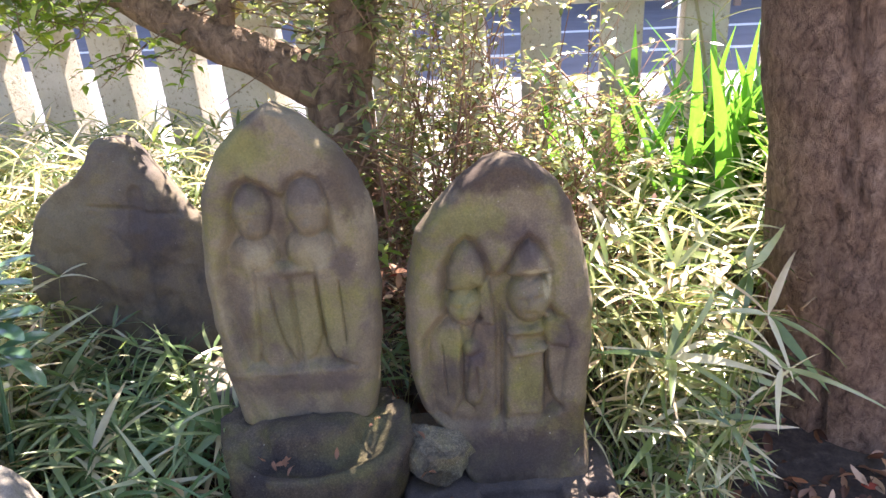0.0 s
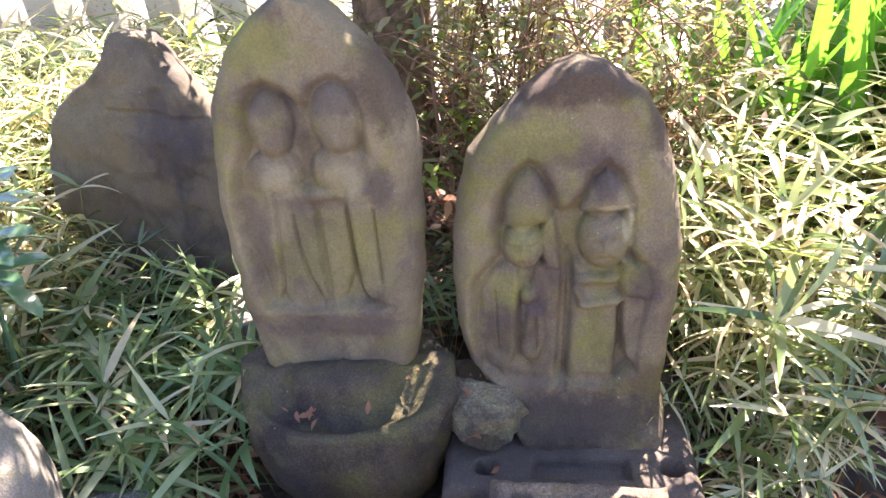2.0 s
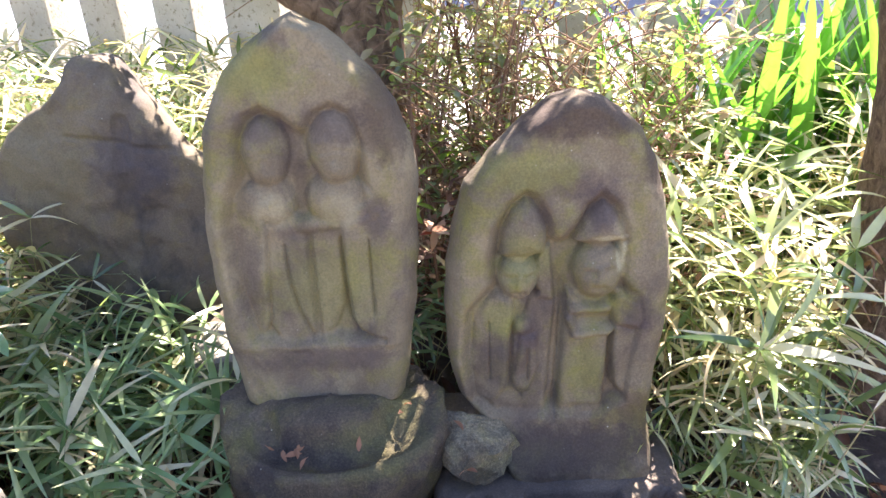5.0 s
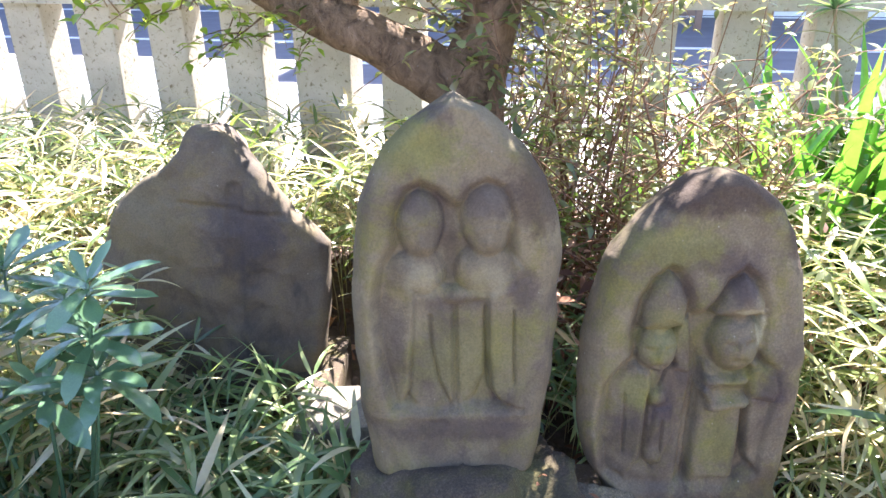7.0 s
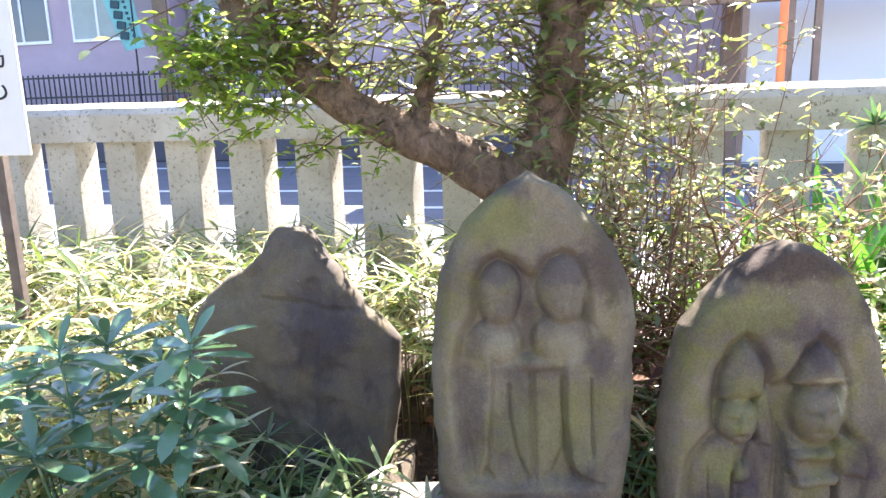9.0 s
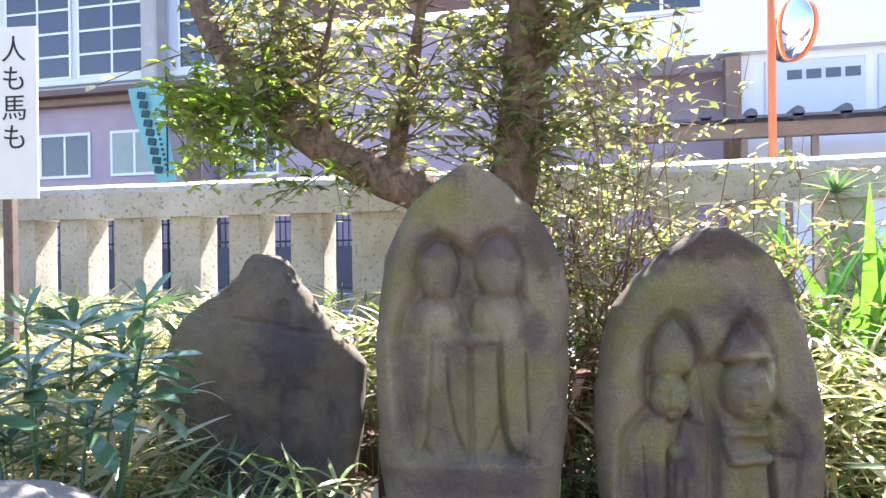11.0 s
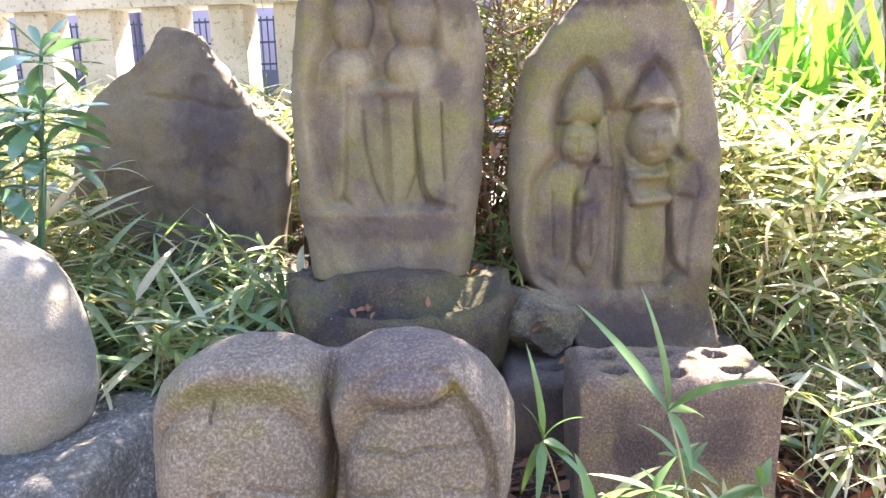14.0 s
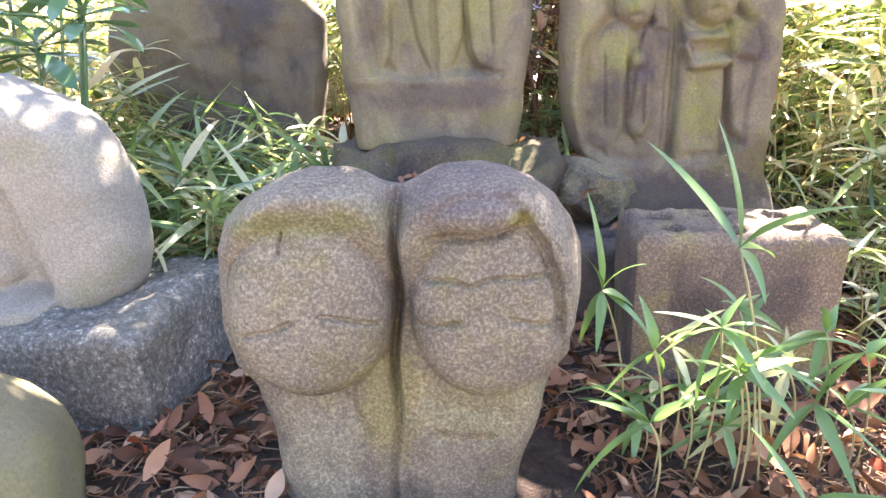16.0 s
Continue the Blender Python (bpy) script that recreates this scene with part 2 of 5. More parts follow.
def bark_mat(name, a, b, c, scale=22):
    k = NT(name)
    v = k.coord()
    mp = k.n("ShaderNodeMapping")
    mp.inputs["Scale"].default_value = (1, 1, 0.6)
    k.l(v, mp.inputs["Vector"])
    f = k.noise(mp.outputs[0], scale, 6, 0.7, 0.8)
    g = k.noise(v, scale * 5, 4, 0.7)
    col = k.ramp(f, [(0.3, a), (0.52, b), (0.74, c)])
    col = k.mix(k.ramp(g, [(0.62, BLK), (0.72, (0.7,) * 3)]), col, (0.42, 0.36, 0.30))
    col = k.mix(0.5, col, k.ramp(k.noise(v, 3.5, 4), [(0.3, (0.33,) * 3), (0.7, (0.66,) * 3)]), "OVERLAY")
    nb = k.bump(f, 1.0, 0.03)
    nb = k.bump(g, 0.9, 0.008, nb)
    return k.done(k.bsdf(col, 0.9, nb, spec=0.2))


M_BARK_R = bark_mat("red_brown_bark", (0.07, 0.042, 0.030), (0.24, 0.155, 0.11), (0.40, 0.28, 0.20), 46)
M_BARK_T = bark_mat("tan_bark", (0.075, 0.05, 0.034), (0.25, 0.17, 0.105), (0.40, 0.28, 0.185), 26)


def soil_mat():
    k = NT("garden_soil")
    v = k.coord()
    f = k.noise(v, 30, 6, 0.75)
    col = k.ramp(f, [(0.3, (0.03, 0.022, 0.018)), (0.55, (0.075, 0.055, 0.045)), (0.75, (0.15, 0.11, 0.09))])
    col = k.mix(k.ramp(k.noise(v, 2.0, 3), [(0.4, BLK), (0.7, (0.6,) * 3)]), col, (0.11, 0.085, 0.06))
    nb = k.bump(f, 1.0, 0.02)
    return k.done(k.bsdf(col, 0.95, nb, spec=0.1))


M_SOIL = soil_mat()


def plain_mat(name, col, rough=0.7, scale=8, amount=0.25, metal=0.0, spec=0.4, bump=0.15):
    k = NT(name)
    v = k.coord()
    f = k.noise(v, scale, 5, 0.65)
    c = k.mix(amount, col, k.ramp(f, [(0.25, (0.2,) * 3), (0.75, (0.8,) * 3)]), "OVERLAY")
    nb = k.bump(k.noise(v, scale * 8, 4), bump, 0.004)
    return k.done(k.bsdf(c, rough, nb, metal, spec))


M_ASPHALT = plain_mat("asphalt", (0.15, 0.15, 0.165), 0.85, 3, 0.3)
M_PAVE = plain_mat("concrete_pavement", (0.42, 0.41, 0.38), 0.85, 3, 0.25)
M_LINE = plain_mat("white_road_paint", (0.75, 0.75, 0.73), 0.6, 6, 0.2)
M_WALL = plain_mat("mauve_brown_siding", (0.40, 0.325, 0.37), 0.7, 1.5, 0.15)
M_UPPER = plain_mat("pale_balcony_panel", (0.62, 0.66, 0.74), 0.5, 1.5, 0.1)
M_WHITE = plain_mat("white_painted_wall", (0.82, 0.83, 0.84), 0.6, 1.2, 0.08)
M_ALU = plain_mat("white_aluminium_frame", (0.78, 0.79, 0.80), 0.35, 5, 0.08, spec=0.5)
M_ROOFBRN = plain_mat("brown_tin_roof", (0.16, 0.10, 0.08), 0.5, 3, 0.2)
M_TILE = plain_mat("grey_roof_tile", (0.13, 0.12, 0.13), 0.55, 6, 0.2)
M_TIMBER = plain_mat("weathered_timber", (0.26, 0.18, 0.13), 0.75, 6, 0.3)
M_IRON = plain_mat("black_painted_iron", (0.02, 0.02, 0.025), 0.45, 10, 0.1, spec=0.5)
M_DARKWALL = plain_mat("dark_low_wall", (0.09, 0.085, 0.10), 0.85, 3, 0.25)
M_ORANGE = plain_mat("orange_enamel", (0.72, 0.19, 0.06), 0.4, 5, 0.15)
M_BOARD = plain_mat("weathered_white_board", (0.66, 0.65, 0.60), 0.6, 5, 0.18)
M_INK = plain_mat("black_ink", (0.015, 0.015, 0.015), 0.6, 20, 0.1)
M_POSTWOOD = plain_mat("rough_grey_wooden_post", (0.13, 0.10, 0.08), 0.9, 20, 0.5, bump=0.5)
M_FLAG = leaf_mat("aqua_cloth", [(0.0, (0.28, 0.66, 0.66)), (1.0, (0.30, 0.68, 0.68))], 0.4, 0.8, 0.2)
M_FLAGINK = plain_mat("dark_print", (0.03, 0.07, 0.08), 0.7)


def glass_mat(name, col):
    k = NT(name)
    return k.done(k.bsdf(col, 0.06, None, 0.0, 0.8))


M_GLASS = glass_mat("dark_window_glass", (0.045, 0.055, 0.07))
M_CURTAIN = plain_mat("pale_green_curtain", (0.36, 0.42, 0.38), 0.8, 4, 0.2)
kk = NT("mirror_surface")
M_MIRROR = kk.done(kk.bsdf((0.9, 0.9, 0.9), 0.03, None, 1.0))


# ---------------- mesh helpers ----------------
def mesh_of(name, verts, faces, mat, smooth=True):
    me = bpy.data.meshes.new(name)
    me.from_pydata(verts, [], faces)
    me.materials.append(mat)
    if smooth:
        me.polygons.foreach_set("use_smooth", [True] * len(me.polygons))
    me.update()
    return me


def thing(name, label, category, loc=None, kind="", group=""):
    ob = new(name)
    ob.empty_display_size = 0.05
    if loc is not None:
        ob.matrix_world = loc
    return tagged(ob, label, category, group, kind)


def put(name, me, parent=None, label="", m=None):
    ob = new(name, me)
    if parent is not None:
        ob.parent = parent
    if m is not None:
        ob.matrix_basis = m
    if label:
        tagged(ob, label)
    return ob


def part(name, bm, mat, parent, label="", smooth=False, m=None):
    me = bpy.data.meshes.new(name)
    bm.to_mesh(me)
    bm.free()
    me.materials.append(mat)
    if smooth:
        me.polygons.foreach_set("use_smooth", [True] * len(me.polygons))
    return put(name, me, parent, label, m)


def box(x0, x1, y0, y1, z0, z1, bevel=0.0, seg=1):
    bm = bmesh.new()
    bmesh.ops.create_cube(bm, size=1)
    for v in bm.verts:
        v.co = Vector((x0 + (v.co.x + 0.5) * (x1 - x0), y0 + (v.co.y + 0.5) * (y1 - y0), z0 + (v.co.z + 0.5) * (z1 - z0)))
    if bevel:
        bmesh.ops.bevel(bm, geom=bm.edges[:], offset=bevel, segments=seg, affect="EDGES", profile=0.6)
    return bm


def roughen(bm, amount, scale, off=0.0):
    for v in bm.verts:
        v.co += Vector(noise.noise_vector(v.co * scale + Vector((off, off, off)))) * amount
    return bm


def fractal(p, scale, octaves=4):
    return noise.fractal(Vector(p) * scale, 0.9, 2.1, octaves)


def tube(path, radii, sides=12, bark=0.0, seed=0.0, ridge=6):
    """Tapered limb along a path with uneven bark; returns verts and faces."""
    pts = [Vector(p) for p in path]
    verts, faces = [], []
    up = Vector((0.31, 0.2, 0.93))
    for i, p in enumerate(pts):
        d = (pts[min(i + 1, len(pts) - 1)] - pts[max(i - 1, 0)]).normalized()
        side = d.cross(up)
        side = (side if side.length > 1e-3 else d.cross(Vector((1, 0, 0)))).normalized()
        back = side.cross(d)
        for j in range(sides):
            a = 2 * math.pi * j / sides
            dirv = side * math.cos(a) + back * math.sin(a)
            r = radii[i]
            if bark:
                q = p + dirv * r
                r *= 1 + bark * (noise.noise(q * ridge + Vector((seed, 0, 0))) + 0.5 * noise.noise(q * ridge * 3.1) + 0.3 * noise.noise(Vector((q.x * 40, q.y * 40, q.z * 9))))
            verts.append(p + dirv * r)
    for i in range(len(pts) - 1):
        for j in range(sides):
            a, b = i * sides + j, i * sides + (j + 1) % sides
            faces.append((a, b, b + sides, a + sides))
    faces.append(tuple(range(sides - 1, -1, -1)))
    faces.append(tuple(range((len(pts) - 1) * sides, len(pts) * sides)))
    return verts, faces


def smooth_path(ctrl, n):
    """Catmull-Rom through control rows (x, y, z, r)."""
    c = np.array(ctrl, float)
    c = np.vstack([2 * c[0] - c[1], c, 2 * c[-1] - c[-2]])
    out = []
    segs = len(c) - 3
    for s in np.linspace(0, segs - 1e-6, n):
        i, t = int(s), s - int(s)
        p0, p1, p2, p3 = c[i:i + 4]
        out.append(0.5 * (2 * p1 + (p2 - p0) * t + (2 * p0 - 5 * p1 + 4 * p2 - p3) * t * t + (3 * p1 - p0 - 3 * p2 + p3) * t ** 3))
    out = np.array(out)
    return out[:, :3].tolist(), out[:, 3].clip(0.0008).tolist()


def limb(ctrl, n=16, sides=12, bark=0.0, seed=0.0, ridge=6):
    p, r = smooth_path(ctrl, n)
    return tube(p, r, sides, bark, seed, ridge)


class Bag:
    """Collects many small pieces into one mesh."""
    def __init__(self):
        self.v, self.f = [], []

    def add(self, verts, faces):
        o = len(self.v)
        self.v.extend([tuple(p) for p in verts])
        self.f.extend([tuple(i + o for i in f) for f in faces])

    def mesh(self, name, mat, smooth=True):
        return mesh_of(name, self.v, self.f, mat, smooth)


def leaf_shape(length, width, droop, fold, n=6, tip=1.0, belly=0.35, curl=0.0):
    """A leaf lying along +x from its stalk, z up: folded on the midrib and drooping. verts, faces."""
    verts, faces = [], []
    ang, x, z = 0.0, 0.0, 0.0
    for i in range(n + 1):
        t = i / n
        w = width * 0.5 * (min(t / belly, 1) ** 0.6) * max(0.0, 1 - max(0, t - belly) / (1 - belly)) ** (0.75 * tip) if i < n else 0.0
        if i == 0:
            w = width * 0.06
        ny, nz = math.sin(ang), math.cos(ang)
        cz = w * fold
        cw = curl * math.sin(t * 7)
        if i < n:
            verts += [(x - ny * cz * 0, w, z + cz + cw * w), (x, 0, z), (x - ny * cz * 0, -w, z + cz - cw * w)]
        else:
            verts.append((x, 0, z))
        ang -= droop / n
        x += length / n * math.cos(ang)
        z += length / n * math.sin(ang)
    for i in range(n - 1):
        a = 3 * i
        faces += [(a, a + 1, a + 4, a + 3), (a + 1, a + 2, a + 5, a + 4)]
    a = 3 * (n - 1)
    faces += [(a, a + 1, a + 3), (a + 1, a + 2, a + 3)]
    return np.array(verts), faces


def rot_to(az, el, roll=0.0):
    """Turns +x towards azimuth az and elevation el, rolled about itself."""
    return np.array(Matrix.Rotation(az, 3, "Z") @ Matrix.Rotation(-el, 3, "Y") @ Matrix.Rotation(roll, 3, "X"))


def slab_mesh(name, left, right, relief, thick, rim, mat, nu=90, nv=130, nb=12, rough=0.004, rscale=9, seed=0.0, top_pow=1.7, bulge=0.0, corner=0.5, notch=0.0, hump=0.0, top_rim=0.0):
    """An upright carved stone: outline from left and right profiles (height, offset), front face with relief(u, v) towards -y."""
    lz, lu = np.array(left).T
    rz, ru = np.array(right).T
    H = max(lz[-1], rz[-1])
    low = max(lz[0], rz[0])
    vs = low + (H - low) * (1 - (1 - np.linspace(0, 1, nv + 1)) ** top_pow)
    s = np.sin(np.linspace(-1, 1, nu + 1) * math.pi / 2 * 0.72) / math.sin(math.pi / 2 * 0.72)
    sb = np.linspace(1, -1, nb + 2)[1:-1]
    verts = []
    per = nu + 1 + nb
    for v in vs:
        a, b = np.interp(v, lz, lu), np.interp(v, rz, ru)
        c, h = (a + b) / 2, max((b - a) / 2, 1e-4)
        wob = 0.006 * noise.noise(Vector((seed, 0, v * 14)))
        u = c + h * s + wob
        d = np.minimum(h * (1 - np.abs(s)), ((H - v) * 0.9 + 1e-5) * (rim / top_rim if top_rim else 1))
        e = np.clip(d / rim, 0, 1)
        e = np.sqrt(np.clip(1 - (1 - e) ** 2, 0, 1))
        rel = relief(u, np.full_like(u, v))
        front = -rel * np.clip(e * 1.4 - 0.3, 0, 1) + (1 - e) * thick * corner - bulge * (1 - ((u - c) / h) ** 2)
        for uu, yy in zip(u, front):
            q = Vector((uu * rscale + seed, v * rscale, seed))
            verts.append((uu, yy + rough * (noise.fractal(q, 0.9, 2.1, 4)), v + rough * 0.5 * noise.noise(q * 2.0) - notch * math.exp(-((uu - 0.004) / 0.035) ** 2) * max(0.0, v / H * 2 - 1) ** 2))
        ub = c + h * sb + wob
        db = np.minimum(h * (1 - np.abs(sb)), (H - v) * 0.9 + 1e-5)
        eb = np.clip(db / rim, 0, 1)
        eb = np.sqrt(np.clip(1 - (1 - eb) ** 2, 0, 1))
        for uu, ee in zip(ub, eb):
            q = Vector((uu * rscale + seed, v * rscale, seed + 5))
            verts.append((uu, thick - (1 - ee) * thick * (1 - corner) + rough * noise.noise(q), v - hump * max(0.0, v / H * 1.6 - 0.6) ** 2))
    faces = []
    for i in range(nv):
        for j in range(per):
            a, b = i * per + j, i * per + (j + 1) % per
            faces.append((a, b, b + per, a + per))
    faces.append(tuple(range(per - 1, -1, -1)))
    faces.append(tuple(range(nv * per, (nv + 1) * per)))
    return mesh_of(name, verts, faces, mat)


# relief vocabulary, metres
def ell(U, V, cu, cv, ru, rv, h, power=0.5):
    d = ((U - cu) / ru) ** 2 + ((V - cv) / rv) ** 2
    return h * np.clip(1 - d, 0, 1) ** power


def cap(U, V, p, q, r1, r2, h, power=0.5):
    p, q = np.array(p, float), np.array(q, float)
    w = q - p
    t = np.clip(((U - p[0]) * w[0] + (V - p[1]) * w[1]) / (w @ w + 1e-9), 0, 1)
    d = np.hypot(U - p[0] - t * w[0], V - p[1] - t * w[1])
    r = r1 + (r2 - r1) * t
    return h * np.clip(1 - (d / r) ** 2, 0, 1) ** power


def smax(items, k=0.006):
    out = items[0]
    for it in items[1:]:
        x = np.clip(0.5 + 0.5 * (it - out) / k, 0, 1)
        out = out * (1 - x) + it * x + k * x * (1 - x)
    return out


def step(x, a, b):
    t = np.clip((x - a) / (b - a), 0, 1)
    return t * t * (3 - 2 * t)


def rock_mesh(name, rx, ry, rz, mat, seed, rough=0.12, n=40, power=0.75, flat=0.0, taper=0.0):
    """A worn boulder: a squared-off spheroid with broad and fine unevenness; z from -rz to rz, cut flat above flat*rz if given."""
    verts, faces = [], []
    m = n // 2
    for i in range(m + 1):
        th = math.pi * i / m - math.pi / 2
        for j in range(n):
            ph = 2 * math.pi * j / n
            sp = lambda x: math.copysign(abs(x) ** power, x)
            p = Vector((sp(math.cos(th)) * sp(math.cos(ph)), sp(math.cos(th)) * sp(math.sin(ph)), sp(math.sin(th))))
            g = 1 + rough * (noise.fractal(p * 1.6 + Vector((seed, 0, 0)), 0.9, 2.1, 5))
            z = p.z * g
            if flat and z > flat:
                z = flat + (z - flat) * 0.12
            k = 1 + taper * min(z, 1)
            verts.append((p.x * g * rx * k, p.y * g * ry * k, z * rz))
    for i in range(m):
        for j in range(n):
            a, b = i * n + j, i * n + (j + 1) % n
            faces.append((a, b, b + n, a + n))
    return mesh_of(name, verts, faces, mat)


def pit_block(name, w, d, h, pits, mat, seed, step_m=0.004, rough=0.004):
    """A squared stone with holes sunk in its top. pits: (kind, x, y, a, b, depth) in its own metres from the front left corner."""
    nx, ny = int(w / step_m), int(d / step_m)
    X, Y = np.meshgrid(np.linspace(0, w, nx + 1), np.linspace(0, d, ny + 1), indexing="ij")
    Z = np.full_like(X, h)
    e = np.minimum(np.minimum(X, w - X), np.minimum(Y, d - Y))
    Z -= 0.016 * np.clip(1 - e / 0.02, 0, 1) ** 2
    for kind, px, py, a, b, dep in pits:
        q = np.hypot((X - px) / a, (Y - py) / b) if kind == "o" else np.maximum(np.abs(X - px) / a, np.abs(Y - py) / b)
        Z -= dep * step(1.12 - q, 0.0, 0.22)
    verts = []
    for i in range(nx + 1):
        for j in range(ny + 1):
            q = Vector((X[i, j] * 14 + seed, Y[i, j] * 14, seed))
            verts.append((X[i, j], Y[i, j], Z[i, j] + rough * noise.fractal(q, 0.9, 2.1, 4)))
    faces = [(i * (ny + 1) + j, (i + 1) * (ny + 1) + j, (i + 1) * (ny + 1) + j + 1, i * (ny + 1) + j + 1) for i in range(nx) for j in range(ny)]
    ring = [i * (ny + 1) for i in range(nx + 1)] + [nx * (ny + 1) + j for j in range(1, ny + 1)] + [i * (ny + 1) + ny for i in range(nx - 1, -1, -1)] + [j for j in range(ny - 1, 0, -1)]
    prev = ring
    for lv in range(1, 9):
        z = 1 - lv / 8
        o = len(verts)
        for k in ring:
            x, y, zz = verts[k]
            q = Vector((x * 11 + seed, y * 11, z * h * 11 + 3))
            g = 1 + 0.03 * noise.fractal(q, 0.9, 2.1, 4)
            verts.append(((x - w / 2) * g + w / 2, (y - d / 2) * g + d / 2, max(zz * z, 0) if lv < 8 else 0))
        cur = list(range(o, o + len(ring)))
        nr = len(ring)
        faces += [(prev[(k + 1) % nr], prev[k], cur[k], cur[(k + 1) % nr]) for k in range(nr)]
        prev = cur
    faces.append(tuple(prev))
    return mesh_of(name, verts, faces, mat)


# ---------------- ground and road ----------------
def ground_height(x, y):
    lift = 0.10 * max(0.0, min(1.0, (y - 1.3) / 0.9)) if y < 3.1 else 0.0
    if y > 2.9:
        lift *= max(0.0, (3.1 - y) / 0.2) if y < 3.1 else 0
    n = 0.02 * noise.fractal(Vector((x * 2.2, y * 2.2, 0)), 0.9, 2.1, 4)
    return lift + n * max(0.0, 1 - max(abs(x), abs(y - 1.5)) / 6) - 0.004


gx = np.concatenate([[-400, -120, -40, -15, -8, -5], np.linspace(-3.5, 4, 110), [5, 8, 15, 40, 120, 400]])
gy = np.concatenate([[-400, -120, -40, -15, -6, -3, -2], np.linspace(-1.2, 3.2, 80), [4, 6, 10, 20, 40, 120, 400]])
gv = [(x, y, ground_height(x, y)) for x in gx for y in gy]
gn = len(gy)
gf = [(i * gn + j, (i + 1) * gn + j, (i + 1) * gn + j + 1, i * gn + j + 1) for i in range(len(gx) - 1) for j in range(gn - 1)]
tagged(put("ground", mesh_of("ground", gv, gf, M_SOIL)), "dark garden soil strewn with dead leaves", "ground", kind="structure")
pav = tagged(part("pavement", box(-60, 60, 3.24, 5.0, -0.1, 0.05, 0.02), M_PAVE, None), "sunlit pale concrete pavement behind the fence", "pavement", kind="structure")
tagged(part("road", box(-80, 80, 5.0, 14.6, -0.1, 0.006), M_ASPHALT, None), "grey asphalt road in the building's shade", "road", kind="structure")
for y, w, tilt in ((6.2, 0.14, 0), (7.8, 0.12, 0.6), (9.3, 0.14, 0.4), (12.9, 0.16, 0)):
    ln = part("road_line", box(-60, 60, -w / 2, w / 2, 0, 0.006), M_LINE, None, m=pose(0, y, 0.008, 0, 0, tilt))
    tagged(ln, "white painted line along the asphalt", "road line", "road lines", "structure")

M_BOUNCE_GROUND = plain_mat("pale_bounce_gravel", (0.27, 0.245, 0.20), 0.95, 40, 0.4, bump=0.6)
M_BOUNCE_WALL = plain_mat("warm_bounce_plaster", (0.42, 0.37, 0.29), 0.9, 2, 0.2)
M_SKY_BLOCK = plain_mat("dark_sky_block_boards", (0.10, 0.075, 0.055), 0.85, 5, 0.35)
# Unseen ground and wall behind the camera, added to bounce sunlight onto the stones.
tagged(part("courtyard", box(-9, 12, -9, -0.45, -0.1, 0.012), M_BOUNCE_GROUND, None), "unseen pale gravel sheet added to bounce sunlight", "courtyard", kind="structure")
tagged(part("bounce_wall", box(-1.5, 12, -7.3, -7.1, 0.0, 2.2), M_BOUNCE_WALL, None), "unseen warm plaster wall added to bounce sunlight", "wall", kind="structure")
# Unseen wall added on the left to hold back sky light from that side.
tagged(part("sky_block_wall", box(-4.4, -4.25, -6.0, 2.8, 0.0, 2.4), M_SKY_BLOCK, None), "unseen dark board wall added to block sky light", "wall", kind="structure")

# ---------------- stone fence ----------------
SP, FY, PW = 0.325, 3.0, 0.178
fence = thing("stone_fence", "weathered stone shrine fence of square posts under a rail", "fence", kind="structure")


def fence_post(x, w, h, d=0.16, z0=0.0):
    bm = box(x, x + w, FY, FY + d, z0, h, 0.008, 2)
    bmesh.ops.subdivide_edges(bm, edges=[e for e in bm.edges if e.calc_length() > 0.5], cuts=8)
    return part("post", roughen(bm, 0.003, 9), M_FENCE, fence, smooth=False)


THICK = -0.645
for n in range(1, 16):
    fence_post(THICK - n * SP + 0.018, PW - 0.012, 1.05)
fence_post(THICK, 0.235, 1.165, 0.2)
xs = THICK + 0.235 + 0.13
for n in range(0, 6):
    fence_post(xs + n * SP, PW - 0.012, 1.05)
fence_post(1.70, 0.24, 1.40, 0.24)
for n in range(0, 9):
    fence_post(2.08 + n * SP, PW - 0.012, 1.05)


def rail_bm(x0, x1):
    """Rail with a ridge-sloped top."""
    bm = bmesh.new()
    prof = [(-0.035, 1.045), (0.185, 1.045), (0.185, 1.17), (0.16, 1.20), (0.075, 1.225), (-0.01, 1.20), (-0.035, 1.17)]
    cols = int((x1 - x0) / 0.12)
    rows = []
    for i in range(cols + 1):
        x = x0 + (x1 - x0) * i / cols
        rows.append([bm.verts.new((x, FY + y + 0.003 * noise.noise(Vector((x * 5, y * 9, z))), z + 0.004 * noise.noise(Vector((x * 4, y, z * 3))))) for y, z in prof])
    for i in range(cols):
        for j in range(len(prof)):
            k = (j + 1) % len(prof)
            bm.faces.new((rows[i][j], rows[i + 1][j], rows[i + 1][k], rows[i][k]))
    bm.faces.new(rows[0])
    bm.faces.new(rows[-1][::-1])
    bmesh.ops.recalc_face_normals(bm, faces=bm.faces)
    return bm


part("rail", rail_bm(-6.0, THICK + 0.1), M_FENCE, fence)
part("rail", rail_bm(THICK + 0.102, 1.70), M_FENCE, fence)
part("rail", rail_bm(1.94, 5.5), M_FENCE, fence)
part("plinth", box(-6, 6, FY - 0.03, FY + 0.21, -0.05, 0.14, 0.01), M_FENCE, fence)


